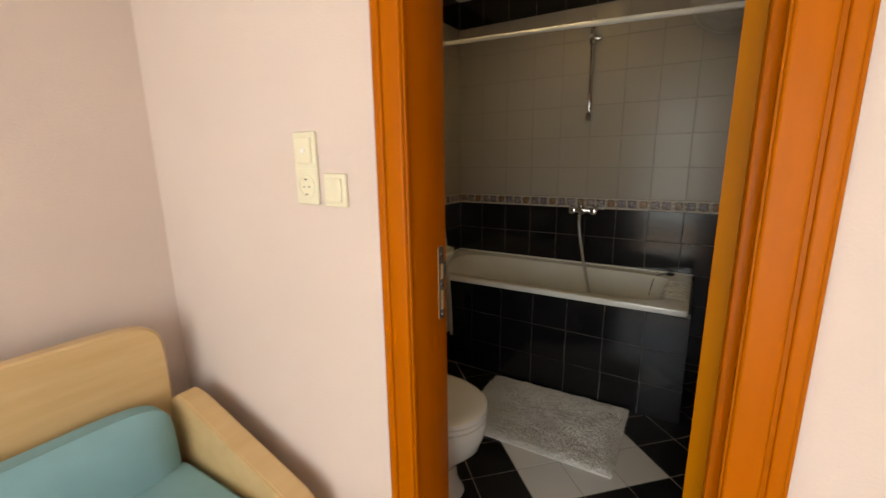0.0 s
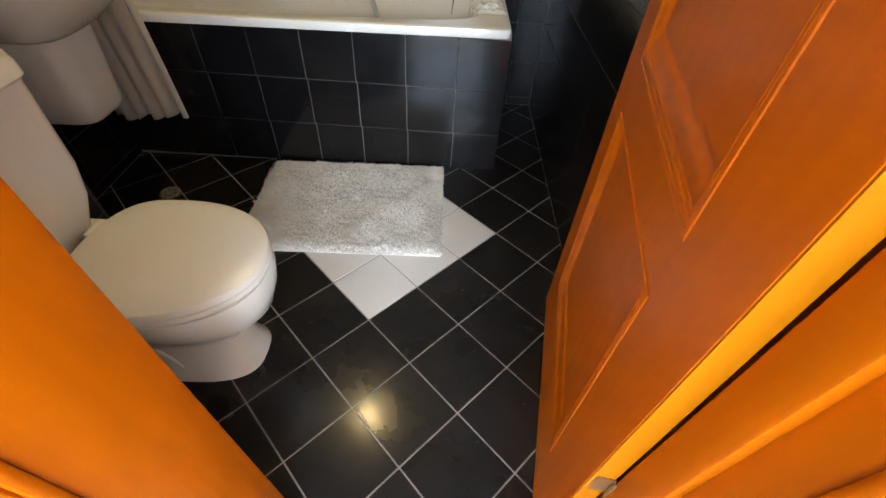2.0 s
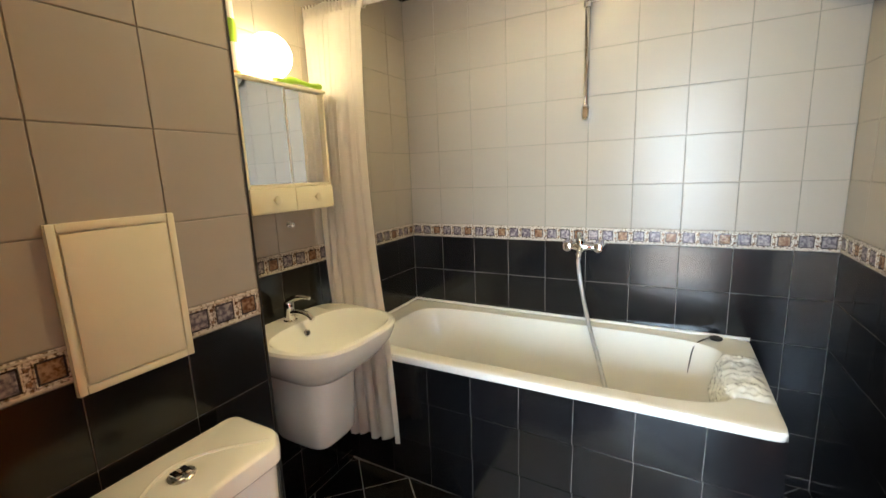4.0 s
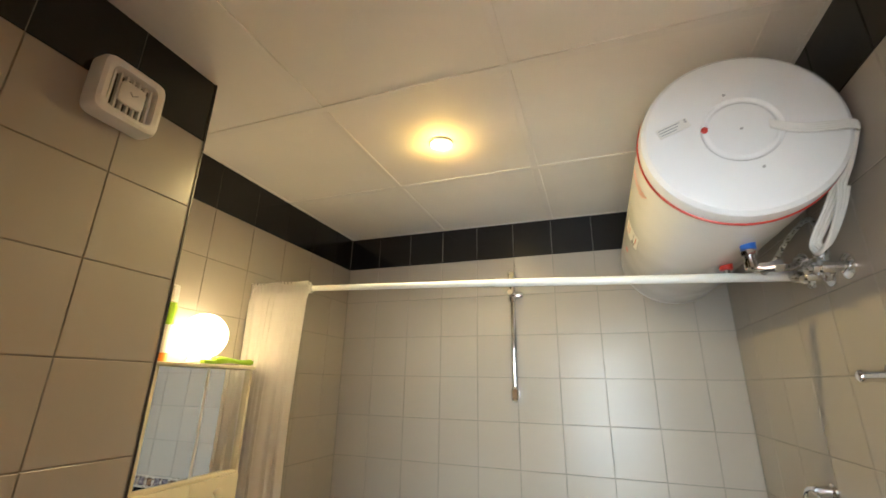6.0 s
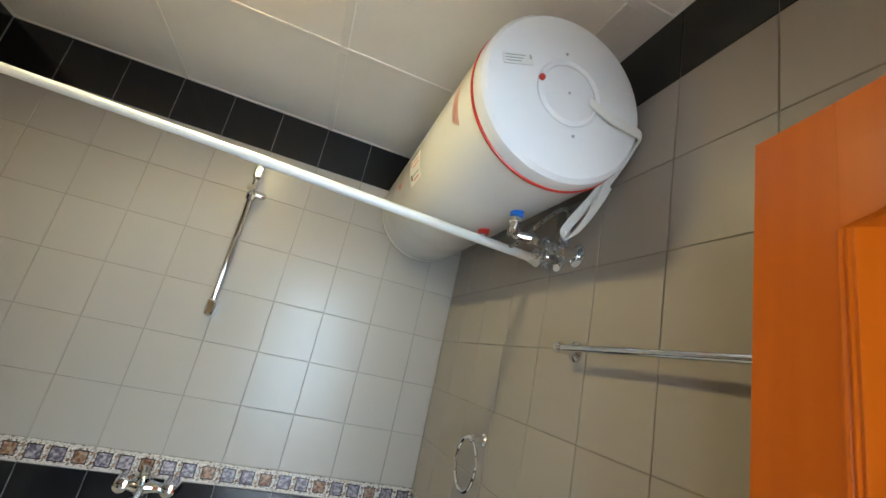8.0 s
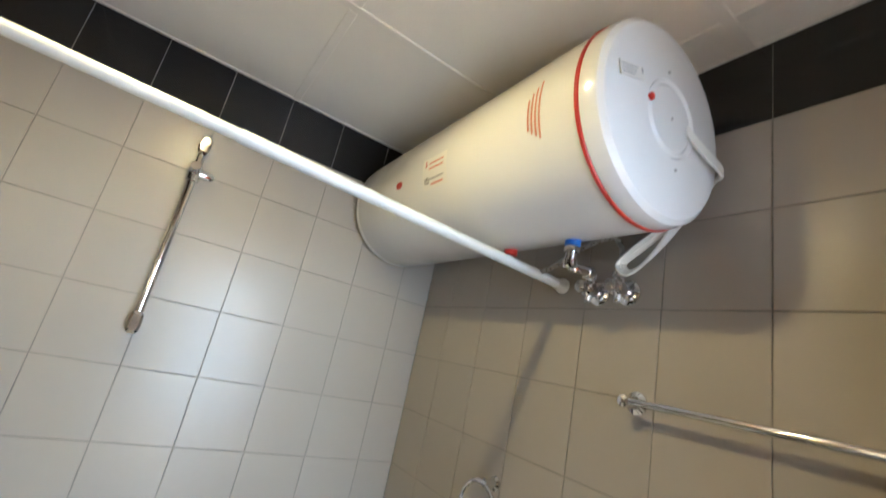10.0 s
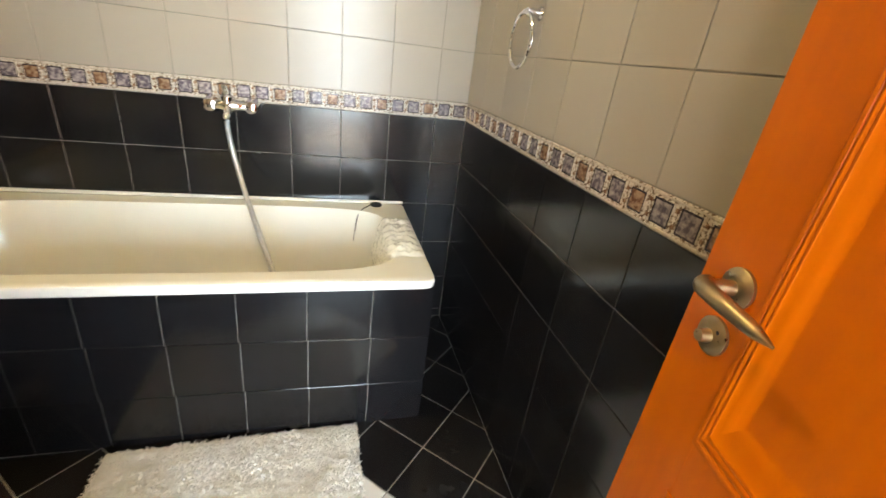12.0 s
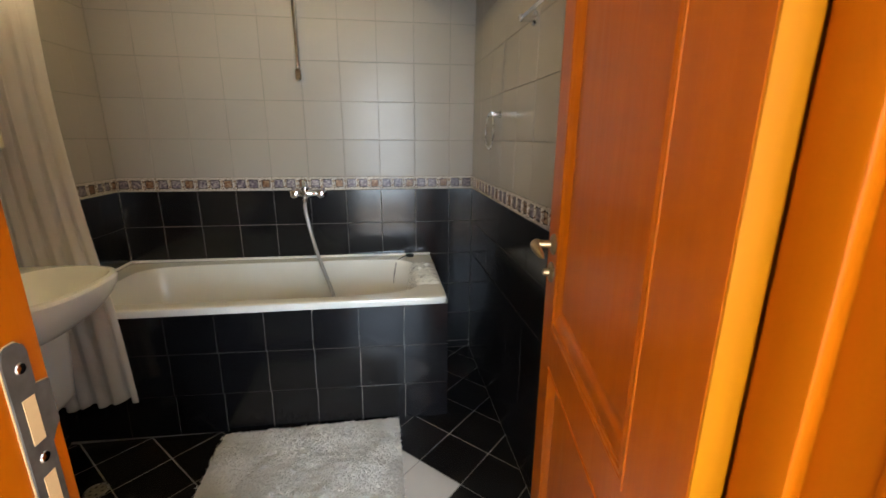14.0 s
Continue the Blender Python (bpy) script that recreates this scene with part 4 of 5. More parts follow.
    ring = [shell(dg(192) + 0.055 * math.cos(t) * 1.0, -0.40 + 0.020 * math.sin(t), 0.0012) for t in (2 * math.pi * i / 20 for i in range(20))]
    bm.faces.new([bm.verts.new(p) for p in ring])
    part("badge", bm, M_RED, bo, "small dark red oval badge")
    # inlet and outlet with their collars
    for y, mt, nm in ((-0.684, M_RED, "hot_outlet"), (-0.893, M_BLUE, "cold_inlet")):
        bm = bmesh.new()
        lathe(bm, [(0.012, 0.018), (-0.010, 0.018), (-0.012, 0.014)], (cx + 0.038, y, cz - r), "z", 24)
        c = part("collar", bm, mt, bo, ("red" if mt is M_RED else "blue") + " plastic pipe collar")
        bm = bmesh.new()
        px, pz = cx + 0.038, cz - r
        if mt is M_BLUE:
            tube(bm, [(px, y, pz - 0.008), (px, y, pz - 0.050)], 0.0135, 14)
            lathe(bm, [(-0.014, 0.018), (-0.026, 0.018)], (px, y, pz), "z", 6)
            lathe(bm, [(-0.044, 0.017), (-0.060, 0.017), (-0.064, 0.012)], (px, y, pz), "z", 16)
            tube(bm, smooth([(px, y, pz - 0.050), (px + 0.012, y - 0.004, pz - 0.060), (px + 0.045, y - 0.015, pz - 0.061)], 5), 0.0125, 12)
            lathe(bm, [(0.040, 0.016), (0.056, 0.016)], (px, y - 0.015, pz - 0.061), "x", 6)
        else:
            tube(bm, smooth([(px, y, pz - 0.008), (px, y, pz - 0.026), (px + 0.010, y - 0.006, pz - 0.036), (px + 0.040, y - 0.02, pz - 0.037)], 5), 0.010, 12)
        part("pipe_stub", bm, M_CHROME, c)
    # wall bracket behind the shell
    part("wall_bracket", box_mesh(XR - 0.012, XR, -0.95, -0.15, 2.20, 2.27), M_STEEL, bo, shade=False)
    return bo


boiler()


def wall_valve(y, z):
    v = thing("shutoff_valve", "chromed shut-off valve on the tiled wall under the heater", "valve", "valves under the heater")
    bm = bmesh.new()
    lathe(bm, [(0, 0.030), (-0.004, 0.030), (-0.010, 0.019)], (XR, y, z), "x", 24)
    lathe(bm, [(-0.008, 0.013), (-0.030, 0.013), (-0.034, 0.018), (-0.056, 0.018), (-0.060, 0.013), (-0.072, 0.013)], (XR, y, z), "x", 18)
    part("body", bm, M_CHROME, v)
    bm = bmesh.new()
    lathe(bm, [(0.010, 0.012), (0.026, 0.012), (0.028, 0.016), (0.040, 0.016), (0.043, 0.010)], (XR - 0.045, y, z), "z", 8)
    part("nut", bm, M_STEEL, v)
    bm = bmesh.new()
    lathe(bm, [(-0.072, 0.009), (-0.075, 0.015), (-0.082, 0.015), (-0.085, 0.010)], (XR, y, z), "x", 10)
    part("tap_head", bm, M_STEEL, v)
    bm = bmesh.new()
    lathe(bm, [(-0.012, 0.009), (-0.030, 0.008), (-0.033, 0.004)], (XR - 0.045, y, z), "z", 10)
    part("bleed_screw", bm, M_STEEL, v)
    return v


wall_valve(-0.848, 1.966)
wall_valve(-0.930, 1.966)
hoses = thing("braided_hose", "thin steel braided hoses from heater to valves", "hose")
bm = bmesh.new()
tube(bm, smooth([(-0.118, -0.908, 1.981), (-0.095, -0.900, 1.979), (-0.070, -0.865, 1.990), (-0.045, -0.852, 2.016), (-0.035, -0.848, 2.008)], 6), 0.0075, 10)
part("cold_hose", bm, M_STEEL, hoses)
bm = bmesh.new()
tube(bm, smooth([(-0.128, -0.704, 2.005), (-0.090, -0.740, 2.004), (-0.050, -0.830, 2.075), (-0.030, -0.890, 2.100), (-0.030, -0.925, 2.070), (-0.035, -0.930, 2.008)], 6), 0.0060, 10)
part("hot_hose", bm, M_STEEL, hoses)

cable = thing("heater_cable", "white flat power cable looped beside the heater", "cable")
for k in range(4):
    o = 0.0052 * k
    bm = bmesh.new()
    lp = smooth([(-0.150, -1.128, 2.262 - o), (-0.125, -1.134, 2.246 - o), (-0.090, -1.140, 2.231 - o), (-0.045, -1.139, 2.228 - o), (-0.006, -1.130, 2.228 - o),
                 (0.000, -1.112 + o, 2.205), (-0.006 - o, -1.070 + o, 2.150), (-0.018 - o, -1.018 + o, 2.095), (-0.030 - o, -0.972 + o, 2.052), (-0.036 - o, -0.944 + o * 0.8, 2.026 - o * 0.4),
                 (-0.034 - o, -0.950, 2.010 - o), (-0.028 - o, -0.968 - o * 0.5, 2.014 - o * 0.6), (-0.018 - o, -0.998 - o * 0.4, 2.046 - o * 0.3), (-0.010 - o, -1.030, 2.088), (-0.008 - o, -1.050, 2.116 + o)], 6)
    tube(bm, [(min(p.x, XR - 0.006), p.y, p.z) for p in lp], 0.0038, 8)
    part("strand", bm, M_PLASTIC, cable)

# ---- shower rod and curtain ----
rod = thing("shower_rod", "white shower curtain rod spanning the bathtub", "curtain rod")
bm = bmesh.new()
tube(bm, [(XL, -0.725, 2.060), (-0.85, -0.725, 2.026)], 0.0115, 16)
tube(bm, [(-0.87, -0.725, 2.0265), (XR, -0.725, 1.991)], 0.0135, 16)
part("pole", bm, M_PLASTIC, rod)
for x, z, s in ((XL, 2.060, 1), (XR, 1.991, -1)):
    bm = bmesh.new()
    lathe(bm, [(0, 0.022), (s * 0.006, 0.022), (s * 0.018, 0.017), (s * 0.030, 0.0155)], (x, -0.725, z), "x", 20)
    part("end_cup", bm, M_PLASTIC, rod)


def curtain():
    ct = thing("shower_curtain", "white fabric shower curtain gathered at the wall end", "shower curtain")
    bm = bmesh.new()
    nu, nv = 150, 60
    rows = []
    for j in range(nv + 1):
        v = j / nv
        z = 2.058 - v * 1.80
        xa = -1.920 + 0.045 * v ** 0.8
        xb = -1.622 - 0.030 * math.sin(math.pi * min(v, 0.75) / 0.75) + 0.058 * v * v
        amp = 0.004 + 0.016 * v * v
        row = []
        for i in range(nu + 1):
            u = i / nu
            ph = 2 * math.pi * 5 * (u + 0.07 * noise.noise((u * 4, v * 1.2, 2)))
            x = xa + (xb - xa) * u + 0.004 * math.sin(ph * 2 + v * 2) + 0.006 * noise.noise((u * 5, v * 2, 9))
            y = -0.762 - 0.006 * v + amp * math.sin(ph) * (0.75 + 0.5 * noise.noise((u * 7, v * 1.3, 5))) + 0.0010 * math.sin(ph * 3.3 + 2 * v) * (1 - v) + 0.010 * noise.noise((u * 3, v * 3, 4))
            zz = z + (0.010 * math.sin(ph * 0.5 + 1) * v if j == nv else 0) - 0.03 * v * (1 - u)
            if j < 2:
                y = -0.745 + (y + 0.745) * 0.5
            row.append(bm.verts.new((max(x, XL + 0.004), y, zz)))
        rows.append(row)
    for a, b in zip(rows, rows[1:]):
        for i in range(nu):
            bm.faces.new((a[i], a[i + 1], b[i + 1], b[i]))
    ob = part("cloth", bm, M_CURTAIN, ct, angle=180)
    sol = ob.modifiers.new("thickness", "SOLIDIFY")
    sol.thickness = 0.0012
    bm = bmesh.new()
    prev = None
    for layer in (0, 1):
        ra = []
        for i in range(101):
            u = i / 100
            x = -1.920 + 0.296 * u
            y = -0.725 - 0.022 - 0.010 * math.sin(2 * math.pi * 17 * u) * (1 if layer else 0.3)
            ra.append((bm.verts.new((x, y, 2.038 - 0.008 * u)), bm.verts.new((x, y - 0.004, 2.076 + 0.006 * math.sin(2 * math.pi * 19 * u) - 0.004 * u))))
        for p, q in zip(ra, ra[1:]):
            bm.faces.new((p[0], q[0], q[1], p[1]))
    hem = part("ruffled_hem", bm, M_CURTAIN, ct, angle=180)
    sol = hem.modifiers.new("thickness", "SOLIDIFY")
    sol.thickness = 0.002
    for k in range(8):
        bm = bmesh.new()
        x = -1.905 + 0.038 * k
        tube(bm, [(x, -0.725 + 0.018 * math.cos(t), 2.060 - 0.036 * (x + 1.928) + 0.018 * math.sin(t)) for t in (2 * math.pi * i / 16 for i in range(16))], 0.0022, 6, closed=True)
        part("ring", bm, M_PLASTIC, ct)
    return ct


curtain()

# ---- shower set ----
bar = thing("shower_bar", "chrome shower slide bar with handset holder", "shower bar")
bm = bmesh.new()
tube(bm, [(-0.936, -0.045, 1.635), (-0.936, -0.045, 2.222)], 0.0118, 16)
part("pole", bm, M_CHROME, bar)
for z in (1.648, 2.210):
    bm = bmesh.new()
    loft(bm, [[(-0.936 + a, y, z + b) for a, b, _ in oval(0, 0, 0, rx, rz, 3, 24)] for y, rx, rz in ((0.0, 0.018, 0.034), (-0.035, 0.018, 0.034), (-0.060, 0.017, 0.032), (-0.066, 0.011, 0.024))])
    part("wall_bracket", bm, M_CHROME, bar)
bm = bmesh.new()
lathe(bm, [(-0.03, 0.016), (-0.028, 0.019), (0.018, 0.019), (0.02, 0.016)], (-0.936, -0.045, 2.118), "z", 20)
lathe(bm, [(0, 0.014), (0.040, 0.015), (0.048, 0.010)], (-0.930, -0.048, 2.118), "x", 18)
tube(bm, [(-0.936, -0.055, 2.120), (-0.938, -0.095, 2.128)], 0.014, 14)
part("handset_holder", bm, M_CHROME, bar)

mixer = thing("bath_mixer", "chrome bath mixer tap with shower hose", "bath mixer")
for x in (-1.008, -0.866):
    bm = bmesh.new()
    lathe(bm, [(0, 0.033), (-0.006, 0.033), (-0.022, 0.029), (-0.050, 0.027), (-0.062, 0.022), (-0.066, 0.012), (-0.0665, 0.001)], (x, 0, 1.026), "y", 28)
    part("union_cap", bm, M_CHROME, mixer)
bm = bmesh.new()
tube(bm, [(-0.995, -0.046, 1.028), (-0.965, -0.052, 1.030), (-0.930, -0.052, 1.030), (-0.905, -0.048, 1.028), (-0.880, -0.046, 1.027)], [0.016, 0.023, 0.023, 0.017, 0.015], 20)
lathe(bm, [(-0.030, 0.016), (-0.018, 0.022), (0.030, 0.022), (0.036, 0.017)], (-0.948, -0.052, 1.030), "z", 24)
part("body", bm, M_CHROME, mixer)
bm = bmesh.new()
tube(bm, smooth([(-0.946, -0.066, 1.022), (-0.944, -0.085, 1.010), (-0.943, -0.110, 0.998), (-0.943, -0.120, 0.984)], 5), 0.0125, 14)
part("spout", bm, M_CHROME, mixer)
bm = bmesh.new()
loft(bm, [[(-0.948 + a, y + b, z) for a, b, _ in oval(0, 0, 0, rx, ry, 2.6, 20)] for z, y, rx, ry in ((1.066, -0.052, 0.016, 0.016), (1.074, -0.056, 0.014, 0.013), (1.086, -0.068, 0.011, 0.009), (1.098, -0.080, 0.010, 0.007), (1.104, -0.086, 0.007, 0.005))])
part("lever", bm, M_CHROME, mixer)
bm = bmesh.new()
hp = smooth([(-0.954, -0.070, 1.000), (-0.943, -0.10, 0.92), (-0.915, -0.135, 0.80), (-0.865, -0.24, 0.69), (-0.800, -0.41, 0.61), (-0.758, -0.515, 0.54), (-0.745, -0.53, 0.44), (-0.75, -0.48, 0.30), (-0.78, -0.40, 0.255)], 18)
rr = [0.0088 + 0.0009 * (k % 2) for k in range(len(hp))]
tube(bm, hp, rr, 10)
part("hose", bm, M_HOSE, mixer, "ribbed steel shower hose hanging into the tub", angle=70)

# ---- towel ring and rail ----
ring = thing("towel_ring", "chrome towel ring on the tiled wall", "towel ring")
bm = bmesh.new()
lathe(bm, [(0, 0.019), (-0.005, 0.019), (-0.010, 0.013), (-0.034, 0.010), (-0.044, 0.012), (-0.049, 0.008), (-0.0495, 0.0005)], (XR, -0.580, 1.434), "x", 24)
tube(bm, [(-0.034, -0.600, 1.434), (-0.034, -0.560, 1.434)], 0.0078, 14)
part("mount", bm, M_CHROME, ring)
bm = bmesh.new()
tube(bm, [(-0.036, -0.572 + 0.073 * math.cos(t), 1.360 + 0.074 * math.sin(t)) for t in (2 * math.pi * i / 48 for i in range(48))], 0.0056, 10, closed=True)
part("hoop", bm, M_CHROME, ring)

rail = thing("towel_rail", "chrome towel rail on the tiled wall", "towel rail")
bm = bmesh.new()
tube(bm, [(-0.038, -0.966, 1.721), (-0.038, -1.445, 1.719)], 0.0075, 16)
part("bar", bm, M_CHROME, rail)
for y in (-0.973, -1.436):
    bm = bmesh.new()
    lathe(bm, [(0, 0.024), (-0.005, 0.024), (-0.012, 0.014), (-0.036, 0.011), (-0.050, 0.014), (-0.056, 0.012), (-0.060, 0.006), (-0.0605, 0.0005)], (XR, y, 1.720), "x", 24)
    part("mount", bm, M_CHROME, rail)

# ---- ceiling spot ----
cs = thing("ceiling_spotlight", "small round recessed ceiling spotlight, lit warm", "ceiling light")
bm = bmesh.new()
lathe(bm, [(0.0, 0.044), (-0.006, 0.044), (-0.009, 0.038), (-0.006, 0.032)], (-1.028, -0.872, ZC), "z", 36)
part("trim_ring", bm, M_PLASTIC, cs)
bm = bmesh.new()
lathe(bm, [(-0.0065, 0.031), (-0.012, 0.026), (-0.015, 0.015), (-0.016, 0.004)], (-1.028, -0.872, ZC), "z", 28)
part("bulb", bm, M_SPOT, cs, "glowing reflector bulb")

# ---- small wall and floor fittings ----
drain = thing("floor_drain", "round metal floor drain in the black tiles", "floor drain")
bm = bmesh.new()
lathe(bm, [(0.0, 0.042), (0.003, 0.042), (0.004, 0.036), (0.002, 0.034)], (-1.652, -0.972, 0.0), "z", 32)
part("rim", bm, M_STEEL, drain)
bm = bmesh.new()
lathe(bm, [(0.0020, 0.034), (0.0026, 0.020), (0.0024, 0.001)], (-1.652, -0.972, 0.0), "z", 28)
part("plate", bm, M_DRAIN, drain, "dull grey drain plate")
# black discs on the closed plate stand for shade in the drain holes
for k in range(6):
    a = math.pi * k / 3
    bm = bmesh.new()
    lathe(bm, [(0.0024, 0.0048), (0.0034, 0.0044), (0.0035, 0.001)], (-1.652 + 0.021 * math.cos(a), -0.972 + 0.021 * math.sin(a), 0.0), "z", 10)
    part("hole_shade", bm, M_RUBBER, drain)
hook = thing("wall_hook", "small chrome hook under the mirror cabinet", "hook")
bm = bmesh.new()
lathe(bm, [(0, 0.012), (0.004, 0.012), (0.006, 0.006), (0.02, 0.005), (0.026, 0.009), (0.03, 0.005)], (XL, -0.93, 1.225), "x", 16)
part("peg", bm, M_CHROME, hook)
structure("trim", box_mesh(BX - 0.003, BX + 0.001, BY - 0.004, BY + 0.001, 0.0, ZC), M_TRIM, "black corner trim on the boxed wall", "trim")


# ---- bath mat ----
def bath_mat():
    mt = thing("bath_mat", "white shaggy cotton bath mat on the tiles", "bath mat")
    c = [Vector((-1.272, -0.708, 0)), Vector((-0.477, -0.692, 0)), Vector((-0.466, -1.275, 0)), Vector((-1.262, -1.290, 0))]

    def at(u, v):
        return c[0] * (1 - u) * (1 - v) + c[1] * u * (1 - v) + c[2] * u * v + c[3] * (1 - u) * v
    bm = bmesh.new()
    nu, nv = 150, 110
    rows = []
    for i in range(nu + 1):
        row = []
        for j in range(nv + 1):
            u, v = i / nu, j / nv
            e = min(1.0, min(u, 1 - u) * 30, min(v, 1 - v) * 24)
            p = at(u, v)
            h = 0.003 + e * (0.016 + 0.008 * noise.noise((p.x * 30, p.y * 44, 0)) + 0.005 * noise.noise((p.x * 55, p.y * 85, 3)))
            row.append(bm.verts.new((p.x, p.y, h)))
        rows.append(row)
    for i in range(nu):
        for j in range(nv):
            bm.faces.new((rows[i][j], rows[i + 1][j], rows[i + 1][j + 1], rows[i][j + 1]))
    part("base", bm, M_MAT, mt, angle=180)
    rnd = random.Random(5)
    vs, fs = [], []
    for _ in range(26000):
        u, v = rnd.random(), rnd.random()
        p = at(u, v)
        e = min(1.0, min(u, 1 - u) * 30, min(v, 1 - v) * 24)
        z = 0.003 + e * (0.012 + 0.008 * noise.noise((p.x * 30, p.y * 44, 0)) + 0.005 * noise.noise((p.x * 55, p.y * 85, 3)))
        a = rnd.random() * 6.283
        a2 = a * 0.6 + 3.6 + noise.noise((p.x * 9, p.y * 9, 8)) * 2.5
        ln = 0.009 + 0.008 * rnd.random()
        w = 0.0024
        out = 0.005 + 0.009 * rnd.random()
        tip = (p.x + math.cos(a2) * out, p.y + math.sin(a2) * out, z + ln * 0.75)
        mid = (p.x + math.cos(a2) * out * 0.35, p.y + math.sin(a2) * out * 0.35, z + ln * 0.6)
        dx, dy = -math.sin(a2) * w, math.cos(a2) * w
        b = len(vs)
        vs += [(p.x - dx, p.y - dy, z), (p.x + dx, p.y + dy, z), (mid[0] + dx, mid[1] + dy, mid[2]), (mid[0] - dx, mid[1] - dy, mid[2]), tip]
        fs += [(b, b + 1, b + 2, b + 3), (b + 3, b + 2, b + 4)]
    me = bpy.data.meshes.new("shag")
    me.from_pydata(vs, [], fs)
    me.materials.append(M_MAT)
    ob = new("shag", me)
    ob.parent = mt
    tagged(ob, "shaggy white cotton pile", kind="stuff")
    return mt


bath_mat()


# ---- switches and the armchair in the outer room ----
def plate(name, label, cat, x0, x1, z0, z1):
    t = thing(name, label, cat)
    part("frame", box_mesh(x0, x1, YR - 0.009, YR, z0, z1, 0.004, 3), M_IVORY, t)
    return t


sw = plate("socket_switch_plate", "ivory double wall plate with rocker switch above a socket", "socket", -1.128, -1.050, 1.286, 1.462)
part("rocker", box_mesh(-1.115, -1.063, YR - 0.013, YR - 0.008, 1.387, 1.449, 0.003, 2), M_IVORY, sw)
part("indicator", box_mesh(-1.097, -1.081, YR - 0.0145, YR - 0.0125, 1.412, 1.423, 0.001, 1), M_PLASTIC, sw)
part("divider", box_mesh(-1.127, -1.051, YR - 0.0094, YR - 0.0080, 1.3735, 1.3755), M_CREAM, sw, shade=False)
bm = bmesh.new()
lathe(bm, [(0, 0.030), (-0.011, 0.030), (-0.0125, 0.022), (-0.0098, 0.0195), (-0.0096, 0.002)], (-1.089, YR, 1.330), "y", 32)
so = part("socket_ring", bm, M_IVORY, sw)
# pin holes are black discs, their shade given by colour; dark clips above and below
bm = bmesh.new()
for dx in (-0.0095, 0.0095):
    lathe(bm, [(-0.0090, 0.0025), (-0.0100, 0.0025), (-0.0101, 0.0005)], (-1.089 + dx, YR, 1.330), "y", 10)
add_box(bm, -1.091, -1.087, YR - 0.0128, YR - 0.0095, 1.3465, 1.3495)
add_box(bm, -1.091, -1.087, YR - 0.0128, YR - 0.0095, 1.3105, 1.3135)
part("socket_shade", bm, M_RUBBER, so, "black discs for the shade in the socket holes, with dark clips")
sw2 = plate("light_switch", "ivory single light switch beside the door frame", "light switch", -1.030, -0.958, 1.284, 1.363)
part("rocker", box_mesh(-1.018, -0.970, YR - 0.013, YR - 0.008, 1.295, 1.352, 0.003, 2), M_IVORY, sw2)


def armchair():
    ch = thing("armchair", "pale birch armchair with a teal cushion seat", "armchair")
    xb = -1.70
    bm = bmesh.new()
    loft(bm, [[(x, -2.835 + a, 0.585 + b) for a, b, _ in oval(0, 0, 0, 0.44 - d, 0.315 - d, 9, 48)] for x, d in ((xb - 0.052, 0.006), (xb - 0.046, 0.0), (xb - 0.006, 0.0), (xb, 0.006))])
    part("backrest", bm, M_BIRCH, ch)
    for y0, y1 in ((-2.415, -2.345), (-3.375, -3.305)):
        bm = bmesh.new()
        prof = [(-1.70, 0.56), (-1.68, 0.63), (-1.64, 0.655), (-1.58, 0.65), (-1.12, 0.50), (-1.07, 0.47), (-1.05, 0.42), (-1.05, 0.0), (-1.12, 0.0), (-1.13, 0.36), (-1.60, 0.42), (-1.62, 0.0), (-1.70, 0.0)]
        a = [bm.verts.new((x, y0, z)) for x, z in prof]
        b = [bm.verts.new((x, y1, z)) for x, z in prof]
        for i in range(len(prof)):
            j = (i + 1) % len(prof)
            bm.faces.new((a[i], a[j], b[j], b[i]))
        bm.faces.new(a[::-1])
        bm.faces.new(b)
        bmesh.ops.bevel(bm, geom=[e for e in bm.edges if abs(e.verts[0].co.y - e.verts[1].co.y) < 1e-6], offset=0.006, segments=2, affect="EDGES")
        part("arm", bm, M_BIRCH, ch)
    part("seat_frame", box_mesh(-1.69, -1.06, -3.30, -2.42, 0.28, 0.34, 0.006, 2), M_BIRCH, ch)
    bm = bmesh.new()
    loft(bm, [oval(-1.37, -2.86, z, 0.31 - d, 0.435 - d, 8, 48) for z, d in ((0.341, 0.02), (0.36, 0.0), (0.43, 0.0), (0.455, 0.02), (0.462, 0.06))])
    part("seat_cushion", bm, M_TEAL, ch, "pale teal seat cushion")
    bm = bmesh.new()
    loft(bm, [[(-1.685 + h + 0.10 * (0.68 - (0.50 + b)) , -2.85 + a, 0.50 + b) for a, b, _ in oval(0, 0, 0, 0.40 - d, 0.175 - d, 6, 48)] for h, d in ((0.0, 0.03), (0.02, 0.0), (0.075, 0.0), (0.105, 0.03), (0.115, 0.08))])
    part("back_cushion", bm, M_TEAL, ch, "pale teal back cushion")
    return ch


armchair()


# ---- tiles: each one a piece of its wall, apron or floor ----
PIECES = {}


